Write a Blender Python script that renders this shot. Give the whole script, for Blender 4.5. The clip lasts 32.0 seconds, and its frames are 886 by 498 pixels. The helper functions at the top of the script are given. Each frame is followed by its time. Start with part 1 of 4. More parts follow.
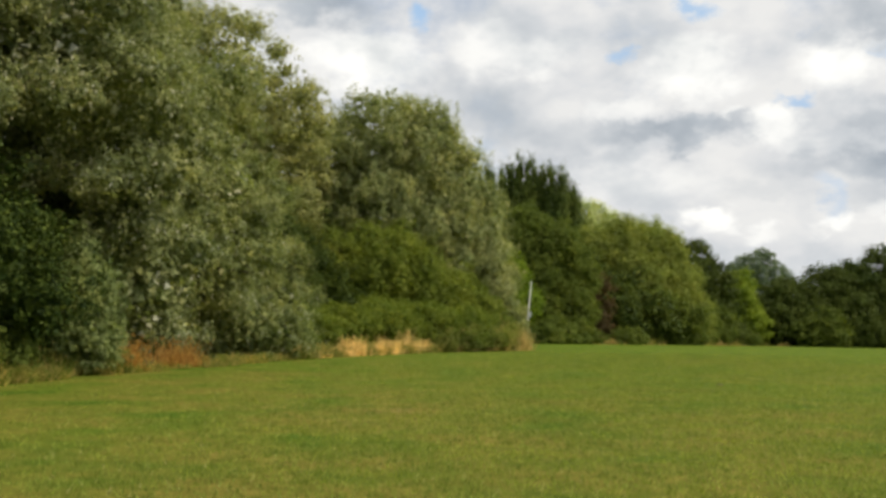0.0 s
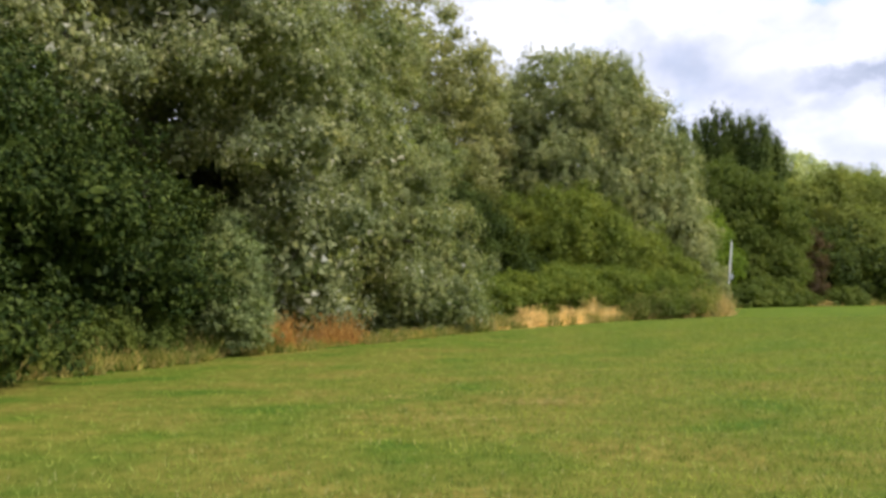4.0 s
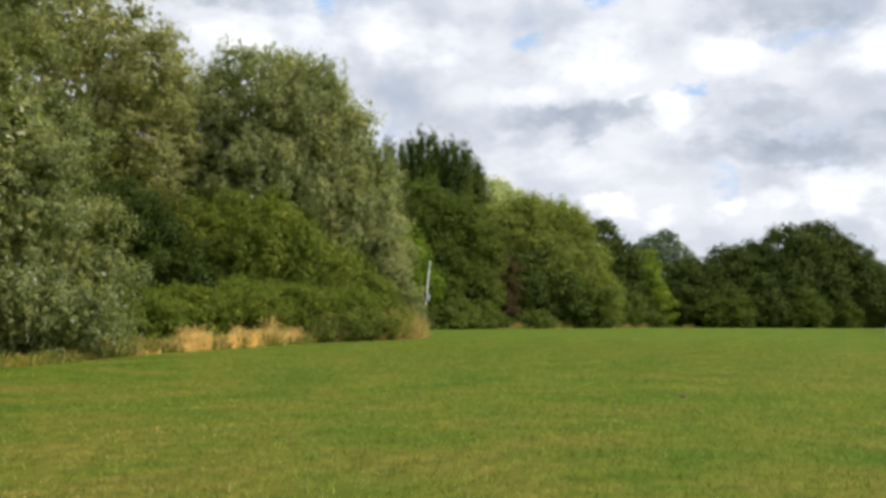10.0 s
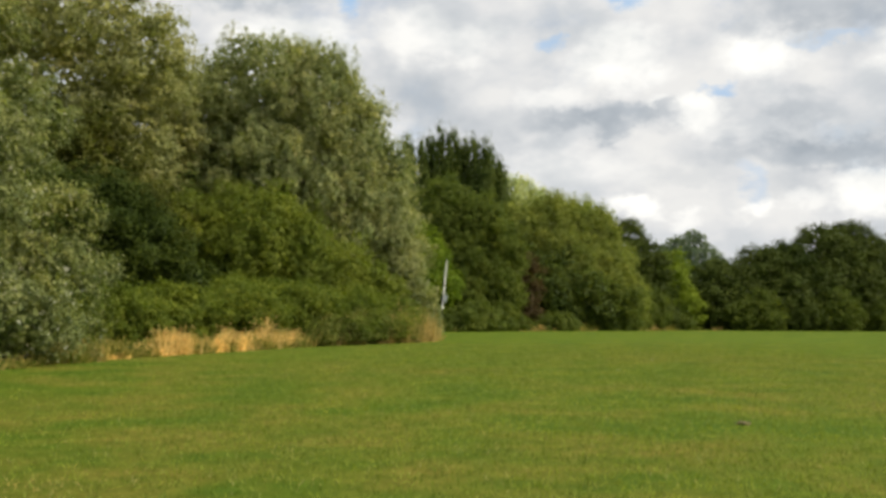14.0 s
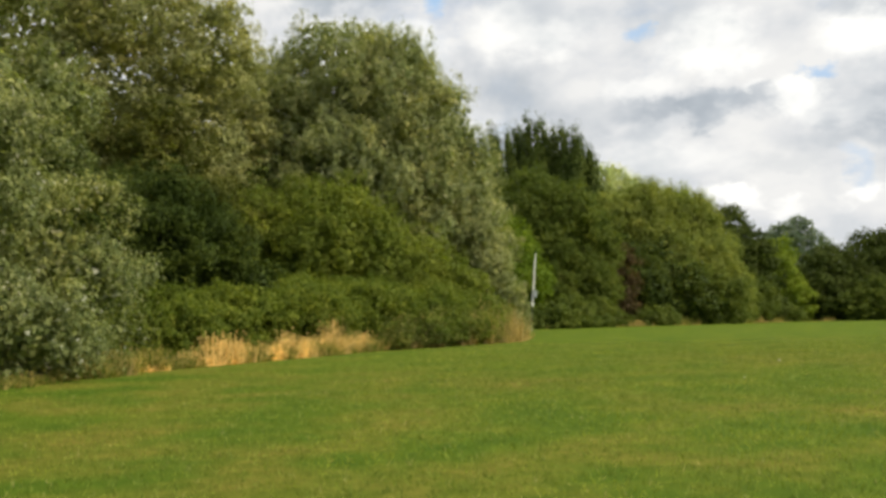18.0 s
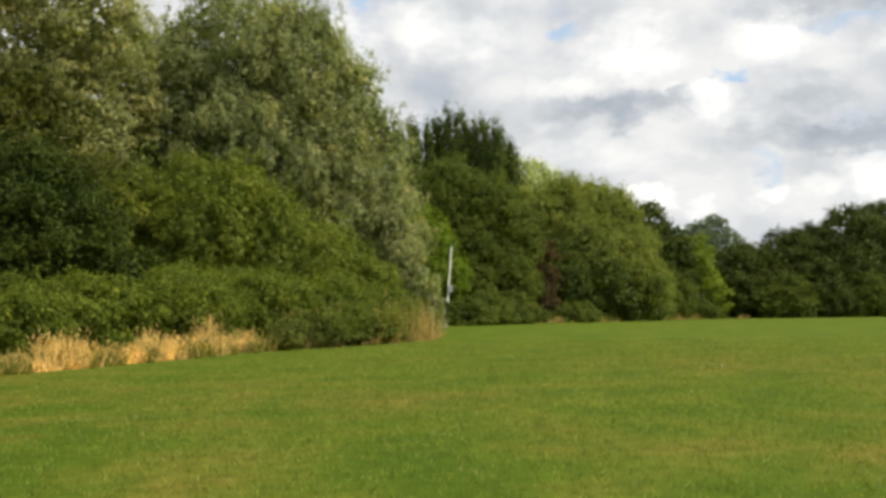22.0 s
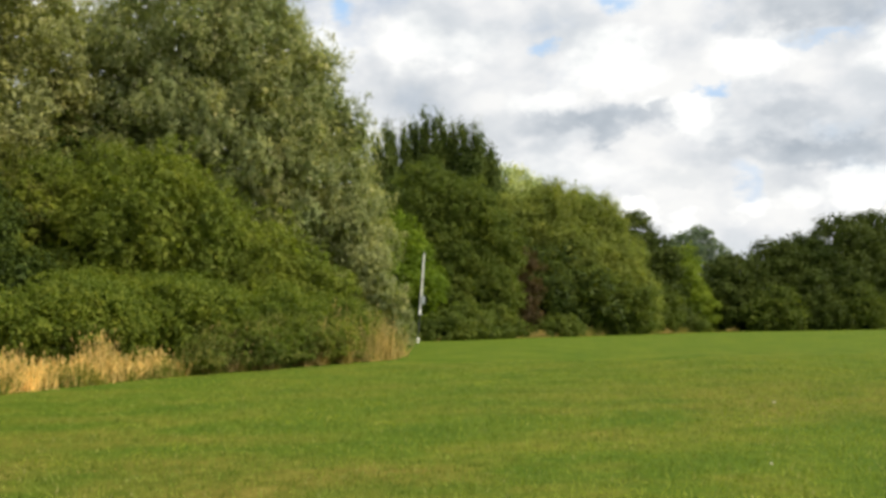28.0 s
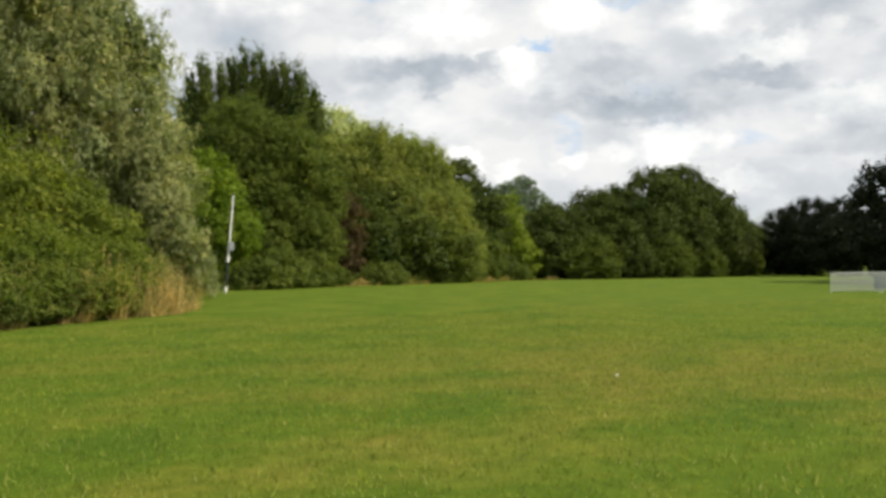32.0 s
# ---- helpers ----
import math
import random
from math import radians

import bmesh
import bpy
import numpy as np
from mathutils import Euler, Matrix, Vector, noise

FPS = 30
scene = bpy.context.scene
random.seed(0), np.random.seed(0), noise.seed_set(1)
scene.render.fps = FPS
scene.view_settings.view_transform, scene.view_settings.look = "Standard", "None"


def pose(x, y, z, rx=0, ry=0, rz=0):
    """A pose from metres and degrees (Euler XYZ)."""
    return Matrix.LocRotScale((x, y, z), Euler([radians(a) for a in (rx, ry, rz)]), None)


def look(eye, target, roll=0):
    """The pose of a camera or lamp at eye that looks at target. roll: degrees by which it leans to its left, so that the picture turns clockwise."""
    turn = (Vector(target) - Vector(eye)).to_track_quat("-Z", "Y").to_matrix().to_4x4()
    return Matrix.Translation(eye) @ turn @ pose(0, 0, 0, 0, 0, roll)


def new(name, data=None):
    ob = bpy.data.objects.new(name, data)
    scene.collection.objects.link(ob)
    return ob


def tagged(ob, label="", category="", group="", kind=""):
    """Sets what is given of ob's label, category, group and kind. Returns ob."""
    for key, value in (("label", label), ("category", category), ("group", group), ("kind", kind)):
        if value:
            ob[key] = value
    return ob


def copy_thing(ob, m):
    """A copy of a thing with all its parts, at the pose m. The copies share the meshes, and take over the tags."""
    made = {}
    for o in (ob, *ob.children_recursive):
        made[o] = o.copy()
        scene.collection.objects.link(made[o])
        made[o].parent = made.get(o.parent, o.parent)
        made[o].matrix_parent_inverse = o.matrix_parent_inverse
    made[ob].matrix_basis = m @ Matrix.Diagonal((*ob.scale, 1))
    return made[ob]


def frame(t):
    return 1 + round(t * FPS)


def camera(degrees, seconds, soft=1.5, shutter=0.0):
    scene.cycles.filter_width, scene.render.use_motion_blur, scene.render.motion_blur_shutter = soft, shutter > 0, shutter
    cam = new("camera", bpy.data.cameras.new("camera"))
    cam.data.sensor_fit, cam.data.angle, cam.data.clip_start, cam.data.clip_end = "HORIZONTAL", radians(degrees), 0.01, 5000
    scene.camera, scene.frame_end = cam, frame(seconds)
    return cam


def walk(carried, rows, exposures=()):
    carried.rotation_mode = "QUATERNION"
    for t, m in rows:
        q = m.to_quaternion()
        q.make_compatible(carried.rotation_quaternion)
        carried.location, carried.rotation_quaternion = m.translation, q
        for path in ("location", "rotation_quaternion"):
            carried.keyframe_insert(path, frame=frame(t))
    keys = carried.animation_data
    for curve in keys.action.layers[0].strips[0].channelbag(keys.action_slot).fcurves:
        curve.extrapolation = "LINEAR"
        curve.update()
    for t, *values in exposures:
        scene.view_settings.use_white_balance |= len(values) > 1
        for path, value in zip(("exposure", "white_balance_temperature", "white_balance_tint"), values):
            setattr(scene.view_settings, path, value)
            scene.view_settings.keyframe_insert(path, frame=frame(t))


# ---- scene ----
import itertools

cam = camera(52.31, 32.0, soft=3.4)
# seconds, x, y, z, yaw, pitch, roll
PATH = [
    (0.0, 0.00, -0.00, 1.53, -4.92, 5.08, -0.83),
    (0.5, 0.06, 0.43, 1.54, -3.01, 4.95, -0.84),
    (1.0, 0.12, 0.85, 1.54, 1.01, 3.72, -0.31),
    (1.5, 0.19, 1.27, 1.54, 2.87, 4.44, -1.36),
    (2.0, 0.28, 1.69, 1.53, 4.35, 4.64, -1.78),
    (2.5, 0.41, 2.12, 1.54, 5.65, 3.61, -1.52),
    (4.5, 1.04, 3.89, 1.55, 7.65, 2.88, 1.17),
    (5.0, 1.17, 4.33, 1.54, 6.81, 2.46, 0.13),
    (5.5, 1.28, 4.78, 1.54, 5.55, 4.00, -1.20),
    (6.0, 1.37, 5.24, 1.54, 3.85, 4.28, -1.22),
    (6.5, 1.47, 5.72, 1.54, 1.05, 4.89, -1.49),
    (7.0, 1.57, 6.21, 1.54, -1.06, 3.96, -1.74),
    (7.5, 1.69, 6.74, 1.53, -2.88, 4.90, -1.43),
    (8.0, 1.83, 7.29, 1.53, -4.72, 4.53, -0.78),
    (8.5, 2.00, 7.87, 1.53, -6.81, 4.61, -0.48),
    (9.0, 2.19, 8.46, 1.53, -8.10, 3.24, 0.27),
    (9.5, 2.39, 9.07, 1.55, -9.50, 3.23, 0.29),
    (10.0, 2.60, 9.66, 1.56, -10.81, 4.16, -0.12),
    (10.5, 2.81, 10.23, 1.57, -10.38, 4.20, 1.04),
    (11.0, 3.02, 10.78, 1.57, -9.93, 3.73, -0.06),
    (11.5, 3.21, 11.29, 1.56, -9.31, 4.18, 0.13),
    (12.0, 3.39, 11.78, 1.55, -10.62, 3.50, -0.07),
    (12.5, 3.56, 12.26, 1.54, -10.55, 3.20, 0.35),
    (13.0, 3.72, 12.73, 1.52, -10.57, 2.94, 0.37),
    (13.5, 3.88, 13.21, 1.52, -9.74, 3.20, 0.34),
    (14.0, 4.06, 13.72, 1.52, -9.26, 4.29, -0.23),
    (14.5, 4.23, 14.26, 1.52, -8.34, 5.65, -0.24),
    (15.0, 4.39, 14.82, 1.54, -5.67, 4.74, 0.38),
    (15.5, 4.54, 15.40, 1.56, -5.12, 4.80, -0.51),
    (17.5, 5.10, 17.76, 1.55, -3.28, 5.03, 0.73),
    (18.0, 5.24, 18.36, 1.56, -3.27, 4.18, 1.13),
    (18.5, 5.38, 18.96, 1.55, -3.56, 3.90, 1.40),
    (19.0, 5.52, 19.54, 1.56, -3.77, 3.24, 0.08),
    (19.5, 5.67, 20.13, 1.56, -4.99, 3.55, 0.21),
    (20.0, 5.82, 20.70, 1.55, -5.91, 4.23, 0.17),
    (20.5, 5.99, 21.28, 1.55, -6.97, 4.38, 0.39),
    (21.0, 6.17, 21.87, 1.55, -7.17, 3.73, 0.85),
    (21.5, 6.34, 22.47, 1.56, -7.54, 3.85, 1.21),
    (22.0, 6.48, 23.07, 1.55, -8.27, 3.82, 0.82),
    (22.5, 6.62, 23.69, 1.56, -8.77, 4.15, 0.94),
    (23.0, 6.76, 24.32, 1.55, -5.30, 4.14, 1.03),
    (23.5, 6.92, 24.95, 1.57, -2.61, 3.47, 1.44),
    (24.0, 7.09, 25.57, 1.58, -3.45, 3.90, 1.08),
    (24.5, 7.26, 26.16, 1.59, -4.17, 3.72, 1.74),
    (25.0, 7.43, 26.72, 1.58, -4.42, 2.84, 1.83),
    (25.5, 7.59, 27.24, 1.56, -4.75, 2.85, 1.95),
    (27.5, 8.17, 29.25, 1.55, -7.74, 4.20, 1.41),
    (28.0, 8.33, 29.76, 1.54, -9.35, 4.66, 0.95),
    (28.5, 8.50, 30.28, 1.51, -10.66, 5.00, 1.61),
    (29.0, 8.68, 30.83, 1.59, -12.69, 4.32, 0.72),
    (29.5, 8.90, 31.36, 1.59, -14.21, 2.58, 0.62),
    (30.0, 9.14, 31.86, 1.57, -16.21, 2.47, 2.43),
    (30.5, 9.37, 32.35, 1.59, -17.63, 2.52, 2.58),
    (31.0, 9.63, 32.81, 1.54, -19.20, 1.85, 1.99),
    (31.5, 9.86, 33.30, 1.56, -20.42, 1.34, 0.84),
    (32.0, 10.10, 33.77, 1.58, -20.26, 1.17, 0.78),
]
EXPOSURES = [(0.0, 0.07, 6600, 10), (1.0, 0.1, 6600, 11), (2.0, 0.2, 6600, 12), (4.5, 0.5, 5750, 22), (8.0, 0.46, 5650, 24), (9.5, 0.28, 6000, 16), (11.0, 0.06, 6450, 10), (15.0, 0.11, 6650, 10), (20.0, 0.17, 6600, 10), (22.0, 0.16, 6600, 10), (24.0, 0.24, 6600, 10), (28.0, 0.25, 6550, 10), (32.0, 0.18, 6550, 10)]
walk(cam, [(t, pose(x, y, z, 90 + pitch, roll, yaw)) for t, x, y, z, yaw, pitch, roll in PATH], EXPOSURES)

# ---- world, sun ----
SUN_AZ, SUN_EL = 106.0, 46.0   # clockwise from +y, and above the horizon


def node(tree, kind, **values):
    n = tree.nodes.new(kind)
    for key, value in values.items():
        if key in ("operation", "blend_type", "data_type", "sky_type", "noise_dimensions", "interpolation_type", "feature"):
            if key == "operation":
                n.operation = value
            elif key == "blend_type":
                n.blend_type = value
            elif key == "data_type":
                n.data_type = value
            elif key == "sky_type":
                n.sky_type = value
            elif key == "interpolation_type":
                n.interpolation_type = value
            elif key == "feature":
                n.feature = value
    return n


def math_node(tree, operation, a, b=None):
    n = node(tree, "ShaderNodeMath", operation=operation)
    for i, v in enumerate((a, b)):
        if v is None:
            continue
        if isinstance(v, (int, float)):
            n.inputs[i].default_value = v
        else:
            tree.links.new(v, n.inputs[i])
    return n.outputs[0]


def ramp(tree, value, stops):
    n = tree.nodes.new("ShaderNodeValToRGB")
    e = n.color_ramp.elements
    while len(e) < len(stops):
        e.new(0.5)
    for el, (pos, col) in zip(e, stops):
        el.position = pos
        el.color = (*col, 1) if len(col) == 3 else col
    tree.links.new(value, n.inputs[0])
    return n.outputs[0]


def noise_tex(tree, vector, scale, detail=4.0, rough=0.55, distortion=0.0):
    n = tree.nodes.new("ShaderNodeTexNoise")
    n.inputs["Scale"].default_value = scale
    n.inputs["Detail"].default_value = detail
    n.inputs["Roughness"].default_value = rough
    n.inputs["Distortion"].default_value = distortion
    if vector is not None:
        tree.links.new(vector, n.inputs["Vector"])
    return n.outputs[0]


def mix_colour(tree, factor, a, b, blend="MIX"):
    n = node(tree, "ShaderNodeMix", data_type="RGBA", blend_type=blend)
    for socket, v in ((n.inputs[0], factor), (n.inputs[6], a), (n.inputs[7], b)):
        if isinstance(v, (int, float)):
            socket.default_value = v
        elif isinstance(v, tuple):
            socket.default_value = (*v, 1)
        else:
            tree.links.new(v, socket)
    return n.outputs[2]


# clouds over the field, back to front: bearing, elevation, half width, half height in degrees, kind, weight
CLOUDS = [(6.5, 14.2, 5.0, 2.6, "grey", 0.40), (12.5, 12.0, 4.0, 2.0, "grey", 0.45), (17.5, 9.4, 5.5, 1.7, "white", 0.35), (33.0, 18.2, 5.5, 1.5, "grey", 0.75),
          (-3.4, 20.0, 4.5, 1.2, "grey", 0.95), (43.5, 14.4, 3.5, 1.2, "grey", 0.7), (44.5, 7.0, 4.5, 1.0, "grey", 0.5), (24.5, 9.0, 3.0, 1.2, "grey", 0.3),
          (20.5, 15.9, 3.4, 2.2, "white", 0.9), (11.0, 17.2, 2.8, 2.0, "white", 0.6), (29.2, 15.5, 3.1, 1.9, "white", 0.95), (36.5, 15.3, 2.4, 1.6, "white", 0.9),
          (-0.6, 16.8, 4.6, 2.2, "white", 1.0), (7.5, 17.6, 3.2, 1.8, "white", 0.6), (16.0, 13.9, 3.0, 1.0, "white", 0.5), (19.6, 12.3, 5.2, 1.0, "grey", 0.95), (33.0, 9.8, 7.0, 1.2, "grey", 0.9),
          (31.0, 12.3, 3.2, 0.9, "grey", 0.45), (39.4, 11.2, 4.0, 0.9, "grey", 0.8), (40.3, 12.7, 2.7, 1.1, "white", 0.9), (44.5, 9.4, 3.6, 1.2, "white", 0.85),
          (25.1, 12.2, 1.7, 1.3, "white", 0.85), (26.6, 11.2, 1.6, 0.9, "white", 0.4), (22.4, 12.9, 0.9, 0.6, "white", 0.5), (34.8, 7.3, 2.9, 1.6, "white", 1.0), (31.0, 6.9, 1.6, 0.9, "white", 0.5), (30.0, 7.9, 3.0, 1.2, "grey", 0.35),
          (21.6, 6.8, 1.7, 0.9, "white", 0.95), (28.3, 6.5, 1.2, 0.9, "white", 0.8), (24.6, 6.0, 1.4, 0.7, "white", 0.6), (38.5, 5.2, 2.2, 0.7, "white", 0.6),
          (3.2, 19.6, 1.2, 0.9, "blue", 0.9), (26.0, 13.7, 1.1, 0.55, "blue", 0.75), (16.0, 17.1, 0.8, 0.6, "blue", 0.7), (20.5, 19.7, 1.3, 0.8, "blue", 0.8),
          (27.9, 8.0, 0.8, 1.3, "blue", 0.35), (32.6, 16.6, 2.2, 0.4, "blue", 0.4), (39.0, 7.6, 1.8, 0.8, "blue", 0.35)]
CLOUD_TONES = {"white": (0.945, 0.95, 0.93), "grey": (0.43, 0.475, 0.525), "blue": (0.36, 0.55, 0.80)}


def build_world():
    world = bpy.data.worlds.new("cloudy_sky")
    scene.world = world
    world.use_nodes = True
    t = world.node_tree
    t.nodes.clear()
    sky = node(t, "ShaderNodeTexSky", sky_type="NISHITA")
    sky.sun_disc = False
    sky.sun_elevation = radians(SUN_EL)
    sky.sun_rotation = radians(SUN_AZ)
    sky_strength = mix_colour(t, 1.0, sky.outputs[0], (0.14, 0.14, 0.14), "MULTIPLY")
    coord = t.nodes.new("ShaderNodeTexCoord")
    sep = t.nodes.new("ShaderNodeSeparateXYZ")
    t.links.new(coord.outputs["Generated"], sep.inputs[0])
    lift = t.nodes.new("ShaderNodeCombineXYZ")
    for i, k in enumerate((1.0, 1.0, 1.6)):
        t.links.new(math_node(t, "MULTIPLY", sep.outputs[i], k), lift.inputs[i])

    def moved(offset):
        n = t.nodes.new("ShaderNodeVectorMath")
        n.operation = "ADD"
        n.inputs[1].default_value = offset
        t.links.new(lift.outputs[0], n.inputs[0])
        return n.outputs[0]

    seed = Vector((4.3, 2.1, 7.7))
    cover = noise_tex(t, moved(seed), 4.4, 9.0, 0.58, 0.15)
    toward = noise_tex(t, moved(seed + Vector((0.03, 0.01, 0.06))), 4.4, 9.0, 0.58, 0.15)
    relief = math_node(t, "MULTIPLY", math_node(t, "SUBTRACT", cover, toward), 1.45)
    broad = noise_tex(t, moved(seed + Vector((9.0, 3.0, 1.0))), 1.6, 3.0, 0.5)
    fine = math_node(t, "SUBTRACT", noise_tex(t, moved(seed), 8.0, 5.0, 0.5), noise_tex(t, moved(seed + Vector((0.015, 0.0, 0.03))), 8.0, 5.0, 0.5))
    relief = math_node(t, "ADD", relief, math_node(t, "MULTIPLY", fine, 0.85))
    puffs = []
    for offset in (Vector((0.0, 0.0, 0.0)), Vector((0.025, -0.01, 0.05))):
        cell = t.nodes.new("ShaderNodeTexVoronoi")
        cell.feature = "SMOOTH_F1"
        cell.inputs["Scale"].default_value = 9.0
        cell.inputs["Detail"].default_value = 3.0
        cell.inputs["Roughness"].default_value = 0.55
        cell.inputs["Smoothness"].default_value = 0.35
        t.links.new(moved(seed + offset), cell.inputs["Vector"])
        puffs.append(cell.outputs["Distance"])
    puff = math_node(t, "SUBTRACT", puffs[1], puffs[0])
    relief = math_node(t, "ADD", relief, math_node(t, "MULTIPLY", puff, 0.34))
    value = math_node(t, "ADD", math_node(t, "ADD", relief, 0.35), math_node(t, "MULTIPLY", broad, 0.36))
    # the clouds' edges are frayed by bending the directions a little
    fray = math_node(t, "MULTIPLY", math_node(t, "SUBTRACT", noise_tex(t, moved(Vector((1.0, 5.0, 2.0))), 13.0, 9.0, 0.62), 0.5), 0.085)
    fray_up = math_node(t, "MULTIPLY", math_node(t, "SUBTRACT", noise_tex(t, moved(Vector((6.0, 2.0, 8.0))), 13.0, 9.0, 0.62), 0.5), 0.07)
    puffy = noise_tex(t, moved(Vector((3.0, 8.0, 4.0))), 26.0, 6.0, 0.6)
    fray = math_node(t, "ADD", fray, math_node(t, "MULTIPLY", math_node(t, "SUBTRACT", puffy, 0.5), 0.05))
    fray_up = math_node(t, "ADD", fray_up, math_node(t, "MULTIPLY", math_node(t, "SUBTRACT", noise_tex(t, moved(Vector((2.0, 1.0, 6.0))), 26.0, 6.0, 0.6), 0.5), 0.05))
    bearing = math_node(t, "ADD", math_node(t, "ARCTAN2", sep.outputs[0], sep.outputs[1]), fray)
    rise = math_node(t, "ADD", math_node(t, "ARCSINE", sep.outputs[2]), fray_up)

    mask = ramp(t, cover, [(0.20, (0.1, 0.1, 0.1)), (0.45, (1, 1, 1))])
    tone = ramp(t, value, [(0.10, (0.52, 0.56, 0.60)), (0.40, (0.62, 0.65, 0.68)), (0.54, (0.70, 0.717, 0.735)), (0.78, (0.80, 0.805, 0.80))])
    colour = mix_colour(t, mask, sky_strength, tone)
    place = t.nodes.new("ShaderNodeCombineXYZ")
    t.links.new(math_node(t, "MULTIPLY", bearing, 180 / math.pi), place.inputs[0])
    t.links.new(math_node(t, "MULTIPLY", rise, 180 / math.pi), place.inputs[1])
    billow = ramp(t, value, [(0.25, (0.76, 0.785, 0.81)), (0.66, (1.08, 1.075, 1.065))])
    for az_, el_, wide, high, kind, weight in CLOUDS:
        shift = t.nodes.new("ShaderNodeVectorMath")
        shift.operation = "MULTIPLY_ADD"
        shift.inputs[1].default_value = (1 / wide, 1 / high, 0)
        shift.inputs[2].default_value = (-az_ / wide, -el_ / high, 0)
        t.links.new(place.outputs[0], shift.inputs[0])
        far = t.nodes.new("ShaderNodeVectorMath")
        far.operation = "LENGTH"
        t.links.new(shift.outputs[0], far.inputs[0])
        edge = t.nodes.new("ShaderNodeMapRange")
        edge.interpolation_type = "SMOOTHSTEP"
        edge.inputs["From Min"].default_value = {"white": 0.3, "grey": 0.2, "blue": 0.2}[kind]
        edge.inputs["From Max"].default_value = {"white": 1.15, "grey": 1.25, "blue": 1.25}[kind]
        edge.inputs["To Min"].default_value = weight
        edge.inputs["To Max"].default_value = 0.0
        t.links.new(far.outputs["Value"], edge.inputs["Value"])
        tint = CLOUD_TONES[kind] if kind == "blue" else mix_colour(t, 1.0, CLOUD_TONES[kind], billow, "MULTIPLY")
        colour = mix_colour(t, edge.outputs["Result"], colour, tint)
    bg = t.nodes.new("ShaderNodeBackground")
    t.links.new(colour, bg.inputs[0])
    bg.inputs[1].default_value = 1.0
    out = t.nodes.new("ShaderNodeOutputWorld")
    t.links.new(bg.outputs[0], out.inputs[0])


build_world()
sun = new("sun", bpy.data.lights.new("sun", "SUN"))
sun.data.energy, sun.data.angle, sun.data.color = 4.8, radians(1.0), (1.0, 0.91, 0.76)
az, el = radians(SUN_AZ), radians(SUN_EL)
to_sun = Vector((math.sin(az) * math.cos(el), math.cos(az) * math.cos(el), math.sin(el)))
sun.matrix_world = look(to_sun * 300, (0, 0, 0))


# ---- materials ----
def material(name):
    m = bpy.data.materials.new(name)
    m.use_nodes = True
    m.node_tree.nodes.clear()
    return m, m.node_tree


def leaf_material(name, dark, mid, light, pale=None, pale_share=0.0, rough=0.55, through_light=0.4, patch=0.35, vary=1.0, upright=0.0):
    """Leaves: every leaf has its own tone, and whole boughs lean darker or lighter."""
    m, t = material(name)
    geo = t.nodes.new("ShaderNodeNewGeometry")
    dark, mid, light = (tuple(1.24 * v_ for v_ in c_) for c_ in (dark, mid, light))
    dark = tuple(m_ + (d_ - m_) * vary for d_, m_ in zip(dark, mid))
    light = tuple(m_ + (l_ - m_) * vary for l_, m_ in zip(light, mid))
    stops = [(0.0, dark), (0.45, mid), (0.9 - pale_share, light)]
    if pale:
        stops += [(1.0 - pale_share, light), (min(1.0, 1.02 - pale_share), pale)]
    leaf = ramp(t, geo.outputs["Random Per Island"], stops)
    coarse = noise_tex(t, geo.outputs["Position"], patch, 3.0)
    tint = ramp(t, coarse, [(0.3, (0.72, 0.78, 0.75)), (0.5, (1, 1, 1)), (0.7, (1.25, 1.15, 0.95))])
    col = mix_colour(t, 1.0, leaf, tint, "MULTIPLY")
    sprig = noise_tex(t, geo.outputs["Position"], patch * 5.0, 2.0)
    col = mix_colour(t, 1.0, col, ramp(t, sprig, [(0.32, (0.74, 0.78, 0.80)), (0.52, (1, 1, 1)), (0.68, (1.24, 1.18, 1.02))]), "MULTIPLY")
    diff = t.nodes.new("ShaderNodeBsdfPrincipled")
    diff.inputs["Roughness"].default_value = rough
    diff.inputs["Specular IOR Level"].default_value = 0.05
    t.links.new(col, diff.inputs["Base Color"])
    trans = t.nodes.new("ShaderNodeBsdfTranslucent")
    if upright:
        lean = t.nodes.new("ShaderNodeMix")
        lean.data_type = "VECTOR"
        lean.inputs[0].default_value = upright
        t.links.new(geo.outputs["Normal"], lean.inputs[4])
        lean.inputs[5].default_value = (0.0, 0.0, 1.0)
        tidy = t.nodes.new("ShaderNodeVectorMath")
        tidy.operation = "NORMALIZE"
        t.links.new(lean.outputs[1], tidy.inputs[0])
        t.links.new(tidy.outputs[0], diff.inputs["Normal"])
    t.links.new(mix_colour(t, 1.0, col, (1.1, 1.2, 0.6), "MULTIPLY"), trans.inputs[0])
    mix = t.nodes.new("ShaderNodeMixShader")
    mix.inputs[0].default_value = through_light
    t.links.new(diff.outputs[0], mix.inputs[1])
    t.links.new(trans.outputs[0], mix.inputs[2])
    out = t.nodes.new("ShaderNodeOutputMaterial")
    t.links.new(mix.outputs[0], out.inputs[0])
    return m


